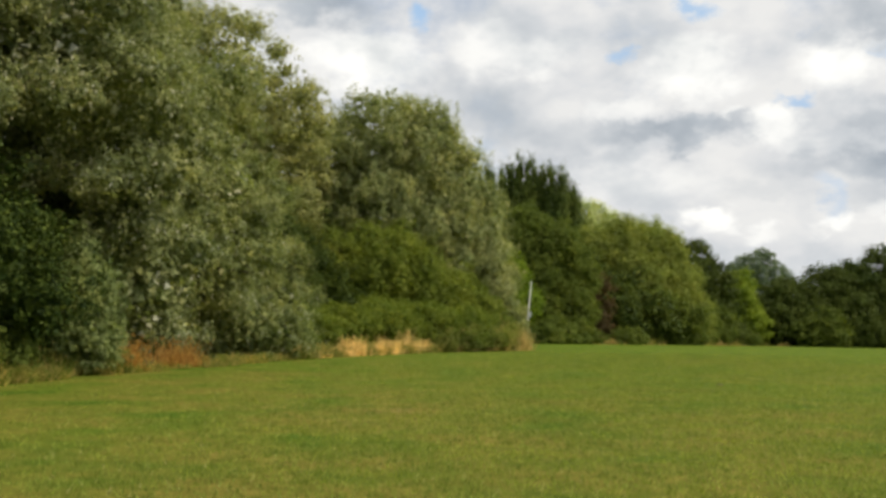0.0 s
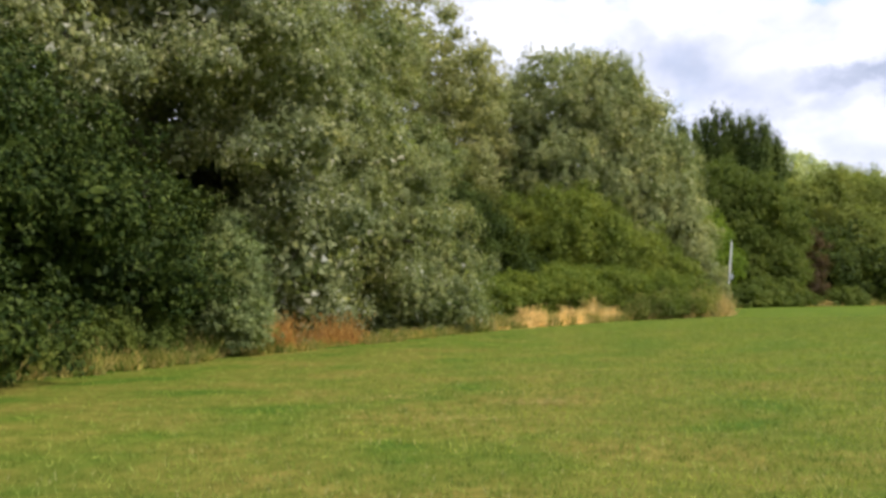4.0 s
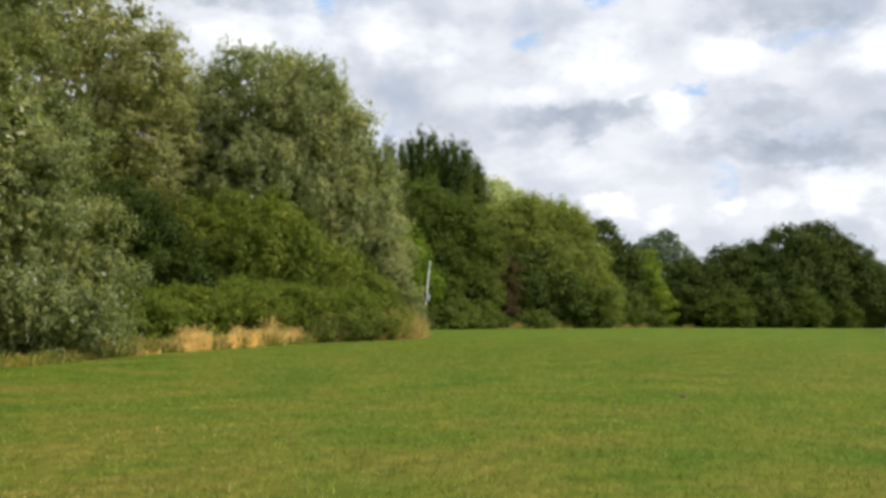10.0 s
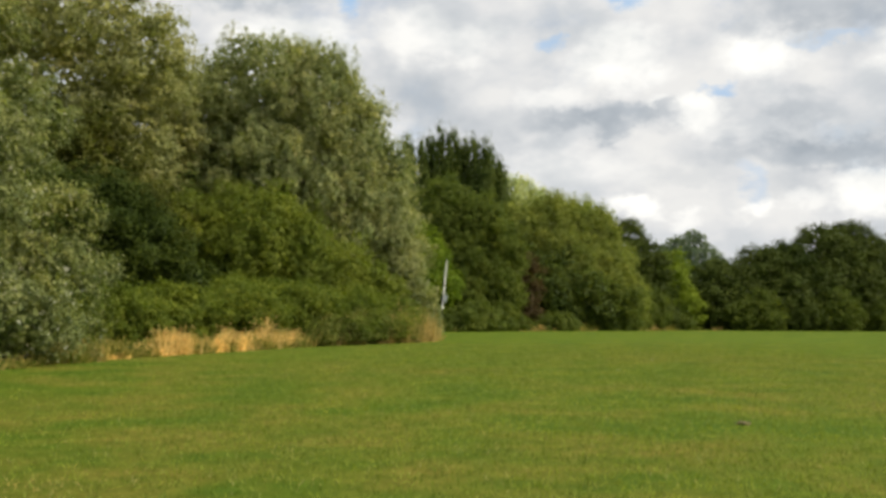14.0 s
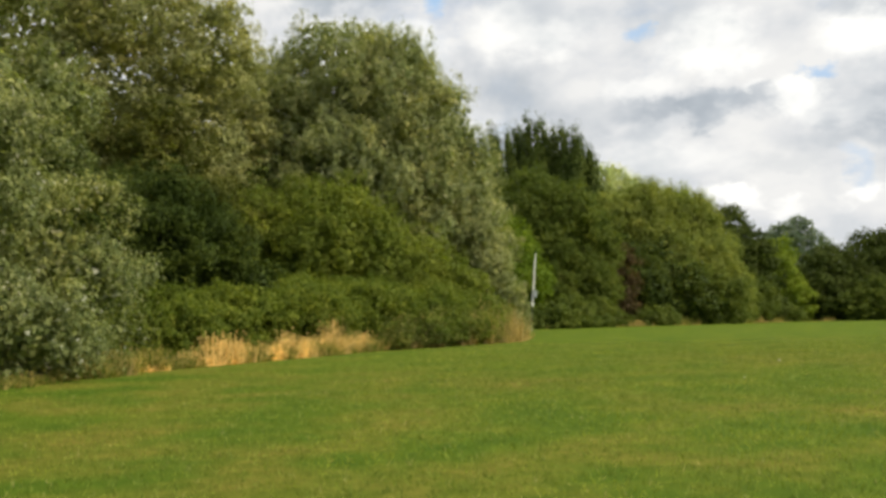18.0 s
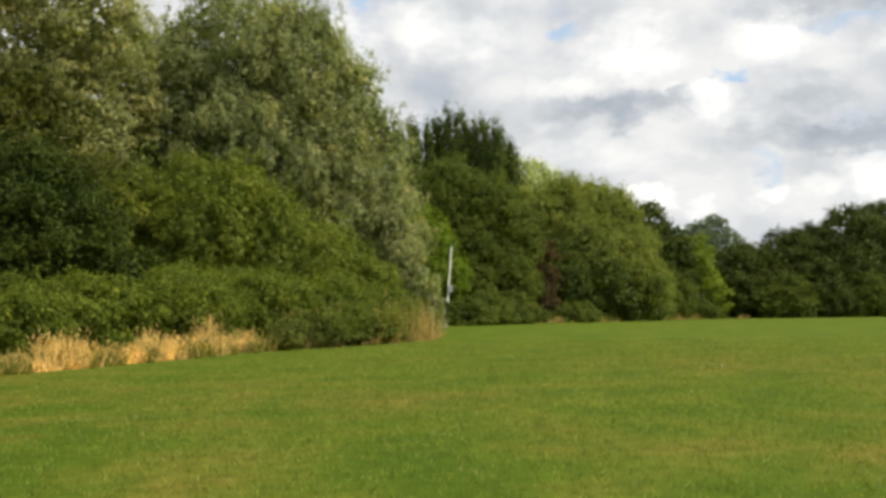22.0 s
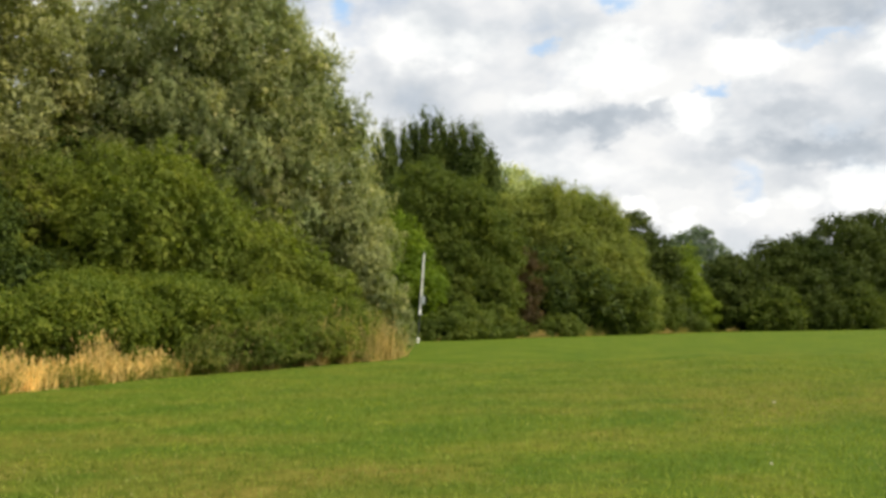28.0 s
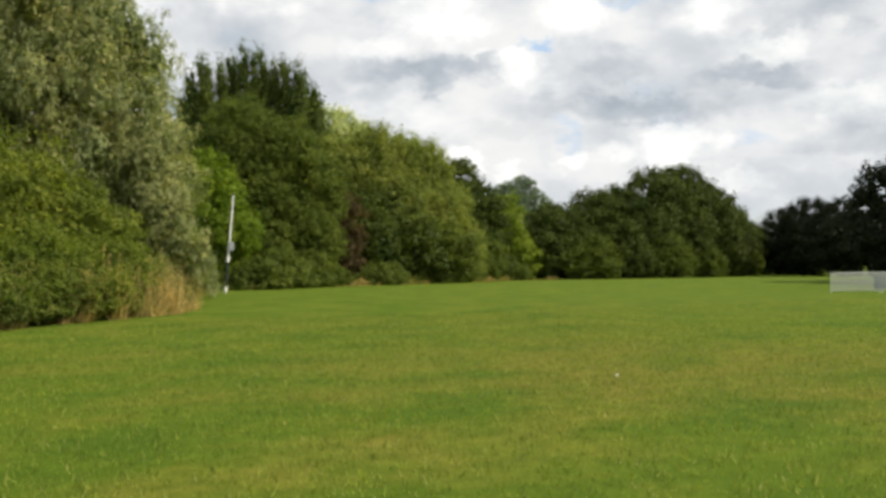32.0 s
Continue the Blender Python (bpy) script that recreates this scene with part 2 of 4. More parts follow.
def plain_material(name, a, b, scale, rough=0.8, bump=0.3, metal=0.0, stretch=(1, 1, 1)):
    m, t = material(name)
    coord = t.nodes.new("ShaderNodeTexCoord")
    mp = t.nodes.new("ShaderNodeMapping")
    mp.inputs["Scale"].default_value = stretch
    t.links.new(coord.outputs["Object"], mp.inputs[0])
    fine = noise_tex(t, mp.outputs[0], scale, 6.0)
    broad = noise_tex(t, mp.outputs[0], scale * 0.13, 3.0)
    f = math_node(t, "ADD", math_node(t, "MULTIPLY", fine, 0.6), math_node(t, "MULTIPLY", broad, 0.4))
    col = ramp(t, f, [(0.35, a), (0.65, b)])
    p = t.nodes.new("ShaderNodeBsdfPrincipled")
    t.links.new(col, p.inputs["Base Color"])
    p.inputs["Roughness"].default_value = rough
    p.inputs["Metallic"].default_value = metal
    bp = t.nodes.new("ShaderNodeBump")
    bp.inputs["Strength"].default_value = bump
    bp.inputs["Distance"].default_value = 0.02
    t.links.new(fine, bp.inputs["Height"])
    t.links.new(bp.outputs[0], p.inputs["Normal"])
    out = t.nodes.new("ShaderNodeOutputMaterial")
    t.links.new(p.outputs[0], out.inputs[0])
    return m


def lawn_material():
    m, t = material("mown_lawn")
    geo = t.nodes.new("ShaderNodeNewGeometry")
    pos = geo.outputs["Position"]
    broad = noise_tex(t, pos, 0.07, 4.0, 0.6, 0.6)
    mid = noise_tex(t, pos, 0.45, 5.0, 0.6)
    tuft = noise_tex(t, pos, 3.2, 5.0, 0.65)
    fine = noise_tex(t, pos, 28.0, 4.0, 0.7)
    green = ramp(t, mid, [(0.34, (0.054, 0.096, 0.010)), (0.66, (0.100, 0.137, 0.014))])
    dry = ramp(t, tuft, [(0.35, (0.112, 0.103, 0.018)), (0.7, (0.172, 0.142, 0.036))])
    f = math_node(t, "ADD", math_node(t, "MULTIPLY", broad, 0.45), math_node(t, "MULTIPLY", mid, 0.55))
    sep = t.nodes.new("ShaderNodeSeparateXYZ")
    t.links.new(pos, sep.inputs[0])
    # the ground near the start is drier
    start = ramp(t, math_node(t, "DIVIDE", sep.outputs[1], 40.0), [(0.0, (0.09, 0.09, 0.09)), (0.9, (0, 0, 0))])
    f = math_node(t, "ADD", f, start)
    worn = ramp(t, math_node(t, "DIVIDE", sep.outputs[1], 100.0), [(0.38, (1, 1, 1)), (0.75, (0.15, 0.15, 0.15))])
    aside = math_node(t, "DIVIDE", math_node(t, "SUBTRACT", sep.outputs[0], math_node(t, "MULTIPLY", sep.outputs[1], 0.3)), 16.0)
    worn = mix_colour(t, 1.0, worn, ramp(t, aside, [(0.0, (1, 1, 1)), (1.0, (0.75, 0.75, 0.75))]), "MULTIPLY")
    dryness = mix_colour(t, 1.0, ramp(t, f, [(0.46, (0, 0, 0)), (0.62, (0.85, 0.85, 0.85))]), worn, "MULTIPLY")
    col = mix_colour(t, dryness, green, dry)
    col = mix_colour(t, 0.8, col, ramp(t, tuft, [(0.3, (0.70, 0.76, 0.68)), (0.7, (1.28, 1.22, 1.15))]), "MULTIPLY")
    col = mix_colour(t, 0.8, col, ramp(t, fine, [(0.3, (0.70, 0.74, 0.68)), (0.7, (1.28, 1.24, 1.15))]), "MULTIPLY")
    p = t.nodes.new("ShaderNodeBsdfPrincipled")
    t.links.new(col, p.inputs["Base Color"])
    p.inputs["Roughness"].default_value = 0.9
    p.inputs["Specular IOR Level"].default_value = 0.03
    bp = t.nodes.new("ShaderNodeBump")
    bp.inputs["Strength"].default_value = 0.7
    bp.inputs["Distance"].default_value = 0.04
    t.links.new(math_node(t, "ADD", tuft, math_node(t, "MULTIPLY", fine, 0.6)), bp.inputs["Height"])
    t.links.new(bp.outputs[0], p.inputs["Normal"])
    out = t.nodes.new("ShaderNodeOutputMaterial")
    t.links.new(p.outputs[0], out.inputs[0])
    return m


LAWN = lawn_material()
BARK = plain_material("grey_brown_bark", (0.055, 0.045, 0.035), (0.16, 0.135, 0.11), 6.0, 0.9, 0.8, stretch=(1, 1, 0.25))
LITTER_FLOOR = plain_material("leaf_litter", (0.03, 0.026, 0.014), (0.075, 0.065, 0.03), 9.0, 0.95, 0.8)
SOIL = plain_material("dry_soil", (0.075, 0.06, 0.024), (0.13, 0.105, 0.045), 30.0, 0.95, 0.6)
WHITE_PAINT = plain_material("weathered_white_paint", (0.80, 0.79, 0.73), (0.92, 0.91, 0.86), 14.0, 0.5, 0.1)
DARK_PAINT = plain_material("dark_green_paint", (0.018, 0.026, 0.022), (0.04, 0.05, 0.042), 14.0, 0.5, 0.1)
GREY_METAL = plain_material("galvanised_grey_metal", (0.42, 0.44, 0.46), (0.58, 0.60, 0.62), 20.0, 0.45, 0.05, 0.5)
BLUE_SHEET = plain_material("faded_blue_sheet", (0.08, 0.12, 0.18), (0.16, 0.21, 0.28), 5.0, 0.6, 0.1)
LITTER = plain_material("pale_paper", (0.50, 0.47, 0.34), (0.66, 0.62, 0.46), 20.0, 0.7, 0.2)

SILVER = leaf_material("silver_poplar_leaves", (0.087, 0.105, 0.045), (0.166, 0.188, 0.079), (0.262, 0.272, 0.122), (0.48, 0.48, 0.38), 0.09, 0.5)
SILVER_GREEN = leaf_material("grey_green_poplar_leaves", (0.078, 0.098, 0.036), (0.148, 0.174, 0.064), (0.238, 0.255, 0.102), (0.46, 0.46, 0.35), 0.06, 0.5)
SAGE = leaf_material("blue_green_sapling_leaves", (0.074, 0.104, 0.040), (0.142, 0.176, 0.068), (0.230, 0.260, 0.105))
WILLOW = leaf_material("grey_green_willow_leaves", (0.101, 0.118, 0.051), (0.191, 0.216, 0.090), (0.307, 0.314, 0.142), (0.499, 0.475, 0.267), 0.07, 0.5, vary=0.6)
OLIVE = leaf_material("olive_tree_leaves", (0.116, 0.12, 0.05), (0.225, 0.23, 0.096), (0.35, 0.355, 0.16), vary=0.8)
DEEP = leaf_material("deep_green_leaves", (0.025, 0.036, 0.008), (0.052, 0.07, 0.014), (0.09, 0.118, 0.023), through_light=0.16, vary=0.6)
# dark green of some bushes; on the filler plants it also stands for shade
GLOOM = leaf_material("dark_green_and_shade_leaves", (0.014, 0.025, 0.004), (0.03, 0.046, 0.008), (0.063, 0.086, 0.014), through_light=0.12, vary=0.7)
# near-black because the wood's shade is put into the leaf colour
SHADE = leaf_material("shade_black_wood_leaves", (0.005, 0.007, 0.003), (0.009, 0.013, 0.005), (0.015, 0.022, 0.007), through_light=0.1, vary=0.6)
POPLAR = leaf_material("dark_poplar_leaves", (0.04, 0.058, 0.014), (0.074, 0.103, 0.024), (0.127, 0.161, 0.041), through_light=0.15, vary=0.7)
# aerial haze is mixed into this leaf colour: lighter and bluer
MISTY = leaf_material("haze_tinted_distant_leaves", (0.071, 0.099, 0.065), (0.119, 0.158, 0.102), (0.178, 0.220, 0.144), vary=0.6)
ASH_WILLOW = leaf_material("pale_grey_willow_leaves", (0.127, 0.143, 0.055), (0.218, 0.235, 0.101), (0.322, 0.332, 0.156))
HEDGE = leaf_material("hedgerow_leaves", (0.042, 0.064, 0.013), (0.088, 0.117, 0.023), (0.15, 0.173, 0.038), vary=0.6)
LIME = leaf_material("lime_green_leaves", (0.10, 0.138, 0.016), (0.18, 0.235, 0.028), (0.27, 0.32, 0.05), vary=0.7)
# a darker green than GLOOM, for the dark tree at the lawn edge
DUSK = leaf_material("darkest_green_leaves", (0.01, 0.02, 0.004), (0.02, 0.034, 0.006), (0.05, 0.07, 0.013), through_light=0.14)
DULL = leaf_material("dull_olive_leaves", (0.034, 0.041, 0.010), (0.068, 0.077, 0.017), (0.118, 0.126, 0.030), vary=0.7)
MID = leaf_material("mid_green_leaves", (0.057, 0.079, 0.014), (0.118, 0.15, 0.024), (0.2, 0.224, 0.04), vary=0.65)
FRESH = leaf_material("yellow_green_leaves", (0.09, 0.11, 0.024), (0.165, 0.194, 0.044), (0.27, 0.29, 0.077), vary=0.6)
HAZEL = leaf_material("pale_green_tree_leaves", (0.125, 0.145, 0.052), (0.215, 0.245, 0.090), (0.325, 0.355, 0.135), vary=0.6)
BRIGHT = leaf_material("bright_lime_leaves", (0.068, 0.107, 0.010), (0.122, 0.179, 0.018), (0.190, 0.259, 0.033), vary=0.6)
PALE = leaf_material("pale_willow_leaves", (0.228, 0.263, 0.115), (0.374, 0.409, 0.200), (0.560, 0.584, 0.315), vary=0.6)
BRAMBLE = leaf_material("bramble_leaves", (0.053, 0.078, 0.012), (0.103, 0.138, 0.02), (0.178, 0.204, 0.034), vary=0.8)
PURPLE = leaf_material("purple_bronze_leaves", (0.040, 0.030, 0.014), (0.075, 0.050, 0.026), (0.110, 0.085, 0.040))
NETTLE = leaf_material("nettles_and_seed_heads", (0.048, 0.069, 0.013), (0.092, 0.119, 0.022), (0.175, 0.172, 0.046), None, 0.0, 0.7, 0.3)
STRAW = leaf_material("bleached_straw", (0.36, 0.218, 0.064), (0.57, 0.37, 0.12), (0.73, 0.51, 0.19), None, 0.0, 0.8, 0.25, upright=0.35)
RUST = leaf_material("rusty_dock_stalks", (0.2, 0.1, 0.03), (0.37, 0.195, 0.055), (0.52, 0.31, 0.09), None, 0.0, 0.8, 0.25)
STALKS = leaf_material("tan_stalks", (0.17, 0.13, 0.045), (0.30, 0.225, 0.08), (0.44, 0.33, 0.13), None, 0.0, 0.8, 0.3, upright=0.3)
WEEDS = leaf_material("weedy_grass", (0.060, 0.092, 0.013), (0.115, 0.140, 0.024), (0.33, 0.25, 0.08), None, 0.0, 0.8, 0.3, upright=0.2)
BLADES = leaf_material("grass_blades", (0.076, 0.110, 0.013), (0.134, 0.184, 0.028), (0.245, 0.286, 0.064), (0.42, 0.39, 0.17), 0.05, 0.8, 0.4, 0.5, upright=0.7)


# ---- the lie of the land ----
def ground_height(x, y):
    """The field is level as far as the pole; beyond it the ground falls away by about one in a hundred, and there is a shallow dip by the barrier."""
    s = 0.5 * x + 0.866 * y - 92.0
    s = min(max(s, 0.0), 170.0)
    dip = 0.69 * math.exp(-((x - 62.5) ** 2 + (y - 86.5) ** 2) / (2 * 18.0 ** 2))
    return -0.0105 * s * s / (s + 8.0) - dip


# ---- helpers for meshes ----
def mesh_of(name, verts, corners, mat):
    """A mesh from an array of points and an array of faces that all have the same number of corners."""
    verts, corners = np.asarray(verts, np.float32), np.asarray(corners, np.int32)
    me = bpy.data.meshes.new(name)
    n, k = corners.shape
    me.vertices.add(len(verts))
    me.vertices.foreach_set("co", verts.ravel())
    me.loops.add(n * k)
    me.loops.foreach_set("vertex_index", corners.ravel())
    me.polygons.add(n)
    me.polygons.foreach_set("loop_start", np.arange(0, n * k, k, dtype=np.int32))
    me.update(calc_edges=True)
    me.materials.append(mat)
    return me


def part(name, me, parent, label=""):
    ob = new(name, me)
    ob.parent = parent
    return tagged(ob, label)


def unit(v):
    return v / np.maximum(np.linalg.norm(v, axis=-1, keepdims=True), 1e-6)


def leaves(rng, at, out, length, width, droop, rough):
    """Pointed leaves or sprays at the points that lie over one another like shingles, facing along out and drooping."""
    n = len(at)
    face = unit(out * 1.1 + np.array([0, 0, 0.25]) + rng.normal(0, rough, (n, 3)))
    along = rng.normal(0, 0.55, (n, 3)) + np.array([0, 0, -droop])
    along = unit(along - face * np.sum(along * face, 1, keepdims=True))
    side = np.cross(along, face)
    le = length * rng.uniform(0.6, 1.4, (n, 1))
    wi = width * rng.uniform(0.6, 1.4, (n, 1))
    low = at + along * le * 0.12
    tip = at + along * le - face * le * 0.10
    v = np.stack([low - side * wi * 0.5, tip, low + side * wi * 0.5], 1).reshape(-1, 3)
    return v, np.arange(3 * n).reshape(n, 3)


def spaced(rng, points, gap):
    """Which of the points to keep so that none lies nearer to another than the gap."""
    kept, cells = [], {}
    for i in rng.permutation(len(points)):
        x, y, z = points[i]
        c = (int(x // gap), int(y // gap), int(z // gap))
        clear = True
        for cell in itertools.product((c[0] - 1, c[0], c[0] + 1), (c[1] - 1, c[1], c[1] + 1), (c[2] - 1, c[2], c[2] + 1)):
            for q in cells.get(cell, ()):
                if (q[0] - x) ** 2 + (q[1] - y) ** 2 + (q[2] - z) ** 2 < gap * gap:
                    clear = False
                    break
            if not clear:
                break
        if clear:
            cells.setdefault(c, []).append((x, y, z))
            kept.append(i)
    return np.array(kept, int)


def crown_mesh(name, mat, lobes, clump, count, length, width, droop=0.2, stretch=0.8, seed=1, floor=0.15, facing=(0.6, -0.8), sparse=0.4, solid=1.0, bough=2.4, rough=0.4, gap=1.0, hang=0.0, ragged=0.75):
    """A crown in three steps: lobes (x, y, z, rx, ry, rz), boughs that bulge out of their skin with gaps between, and sprays of leaves over the upper side of each bough."""
    rng = np.random.default_rng(seed)
    lobes = np.array(lobes, float)
    area = lobes[:, 3] * lobes[:, 5] + lobes[:, 4] * lobes[:, 5] + lobes[:, 3] * lobes[:, 4]
    big = bough * clump
    spots, outs = [], []
    for k, lobe in enumerate(lobes):
        n = max(8, int(9.0 * area[k] / big ** 2))
        d = unit(rng.normal(0, 1, (n, 3)))
        p = lobe[:3] + d * rng.uniform(0.78, 0.96, (n, 1)) * lobe[3:6]
        keep = p[:, 2] > floor + big * 0.2
        for j, other in enumerate(lobes):
            if j != k:
                keep &= np.linalg.norm((p - other[:3]) / other[3:6], axis=1) > 0.72
        away = d[:, 0] * facing[0] + d[:, 1] * facing[1] < -0.35
        keep &= ~away | (rng.random(n) < sparse)
        spots.append(p[keep])
        outs.append(unit(d[keep] / lobe[3:6]))
    spots, outs = np.concatenate(spots), np.concatenate(outs)
    pick = spaced(rng, spots, big * 1.28 / gap)
    spots, outs = spots[pick], outs[pick]
    brad = big * rng.uniform(0.6, 1.2, len(spots))
    # sprays over each bough, fewer on its underside
    src = np.repeat(np.arange(len(spots)), max(10, int(bough ** 2 * 9)))
    d = unit(rng.normal(0, 1, (len(src), 3)) + outs[src] * 0.75 + np.array([0, 0, 0.35]))
    keep = (d[:, 2] > -0.55) | (rng.random(len(src)) < 0.25)
    src, d = src[keep], d[keep]
    sprays = spots[src] + d * brad[src][:, None] * rng.uniform(0.7, 1.08, (len(src), 1)) * np.array([1, 1, stretch])
    keep = sprays[:, 2] > floor
    src, d, sprays = src[keep], d[keep], sprays[keep]
    pick = spaced(rng, sprays, clump * 0.55)
    src, d, sprays = src[pick], d[pick], sprays[pick]
    # some shoots stand out of the crown's outline
    sprays = sprays + (d + np.array([0, 0, 0.3])) * (min(clump, 0.8) * ragged * rng.random(len(sprays)) ** 3)[:, None]
    touts = unit(d + outs[src] * 0.4)
    per = max(6, int(count / len(sprays)))
    n = len(sprays) * per
    size = np.repeat(clump * (0.25 + 0.85 * rng.random(len(sprays)) ** 1.6), per)[:, None]
    d = unit(rng.normal(0, 1, (n, 3)) * 0.9 + np.repeat(touts, per, 0) * 0.8 + np.array([0, 0, 0.35]))
    at = np.repeat(sprays, per, 0) + d * rng.uniform(0.05, 1.25, (n, 1)) ** 0.9 * size * np.array([1, 1, stretch])
    at[:, 2] -= droop * np.abs(rng.normal(0, 0.6, n)) * size[:, 0]
    if hang:
        low = rng.random(n) < 0.45
        at[low, 2] -= hang * rng.random(low.sum()) * size[low, 0]
    at[:, 2] = np.maximum(at[:, 2], floor + rng.uniform(0, 0.25, n))
    v, f = leaves(rng, at, unit(d + np.repeat(touts, per, 0) * 0.6), length, width, droop + 0.4 * hang, rough)
    # the leafy hearts of the boughs and of the lobes, in the shade of the sprays
    le = min(length * 1.9, big * 0.4)
    share = brad ** 2 / np.sum(brad ** 2)
    heart = rng.choice(len(spots), int(13.0 * solid * np.sum(brad ** 2) / le ** 2), p=share)
    d2 = unit(rng.normal(0, 1, (len(heart), 3)) + outs[heart] * 0.4)
    at2 = spots[heart] + d2 * brad[heart][:, None] * rng.uniform(0.3, 0.75, (len(heart), 1)) * np.array([1, 1, stretch])
    le3 = min(length * 2.7, big * 0.7)
    deep = rng.choice(len(lobes), int(7.0 * solid * np.sum(area) / le3 ** 2), p=area / area.sum())
    d3 = unit(rng.normal(0, 1, (len(deep), 3)))
    at3 = lobes[deep, :3] + d3 * lobes[deep, 3:6] * rng.uniform(0.5, 0.72, (len(deep), 1))
    for at_, d_, le_ in ((at2, d2, le), (at3, d3, le3)):
        at_[:, 2] = np.maximum(at_[:, 2], floor + 0.2)
        v2, f2 = leaves(rng, at_, d_, le_, le_ * 0.75, 0.3, 0.6)
        f = np.concatenate([f, f2 + len(v)])
        v = np.concatenate([v, v2])
    return mesh_of(name, v, f, mat)


def tube(points, radii, sides=9, seed=0):
    """A tapered, slightly uneven limb along the points."""
    rng = np.random.default_rng(seed)
    pts = np.array(points, float)
    ahead = unit(np.gradient(pts, axis=0))
    ref = np.array([1.0, 0.0, 0.0]) if abs(ahead[0][2]) > 0.7 else np.array([0.0, 0.0, 1.0])
    a = unit(np.cross(ahead, ref))
    b = np.cross(ahead, a)
    ang = np.linspace(0, 2 * np.pi, sides, endpoint=False)
    ring = []
    for i, p in enumerate(pts):
        r = radii[i] * (1 + rng.uniform(-0.09, 0.09, sides))[:, None]
        ring.append(p + r * (np.cos(ang)[:, None] * a[i] + np.sin(ang)[:, None] * b[i]))
    v = np.concatenate(ring)
    f = [(i * sides + j, i * sides + (j + 1) % sides, (i + 1) * sides + (j + 1) % sides, (i + 1) * sides + j) for i in range(len(pts) - 1) for j in range(sides)]
    return v, f


def tree(name, label, category, base, height, lobes, mat, clump, count, length, width, trunk=0.35, limbs=5, seed=1, group="", crown_label="", grow=1.0, fine=0.74, **more):
    """A tree or bush: an Empty at its foot with a trunk, limbs and a crown. The lobes are given relative to the foot."""
    root = tagged(new(name), label, category, group)
    root.location = (base[0], base[1], ground_height(*base))
    lobes = [tuple(v * grow for v in lobe) for lobe in lobes]
    height, trunk, clump, length, width = height * grow, trunk * grow, clump * grow, length * grow * fine, width * grow * fine
    rng = np.random.default_rng(seed + 50)
    zs = np.linspace(-0.1, height * 0.72, 7)
    sway = np.cumsum(rng.normal(0, height * 0.012, (7, 2)), 0)
    line = [(sway[i, 0] - sway[0, 0], sway[i, 1] - sway[0, 1], z) for i, z in enumerate(zs)]
    v, f = tube(line, [trunk * (1.25 if i == 0 else 1) * (1 - 0.13 * i) for i in range(7)], 10, seed)
    part("trunk", mesh_of("trunk", v, f, BARK), root)
    for i in range(limbs):
        lobe = lobes[i % len(lobes)]
        k = rng.integers(1, 5)
        a, b = np.array(line[k]), np.array(lobe[:3]) + rng.normal(0, 0.35, 3) * np.array(lobe[3:6])
        b[2] = max(b[2], a[2] + 0.4)
        bend = [a, a * 0.65 + b * 0.35 + np.array([0, 0, height * 0.02]), a * 0.3 + b * 0.7 + np.array([0, 0, height * 0.03]), b]
        v, f = tube(bend, [trunk * 0.5, trunk * 0.36, trunk * 0.22, trunk * 0.08], 7, seed + i)
        part("limb", mesh_of("limb", v, f, BARK), root)
    part("crown", crown_mesh("crown", mat, lobes, clump, int(count * 1.5), length, width, seed=seed, **more), root, crown_label)
    return root


def blades(rng, at, height, width, lean):
    """Three-cornered blades standing at the points."""
    n = len(at)
    h = height * rng.uniform(0.45, 1.25, (n, 1))
    turn = rng.uniform(0, 2 * np.pi, n)
    side = np.stack([np.cos(turn), np.sin(turn), np.zeros(n)], 1) * width * 0.5
    tip = at + np.array([0, 0, 1]) * h + np.concatenate([rng.normal(0, lean, (n, 2)) * h, np.zeros((n, 1))], 1)
    v = np.stack([at - side, at + side, tip], 1).reshape(-1, 3)
    return v, np.arange(3 * n).reshape(n, 3)


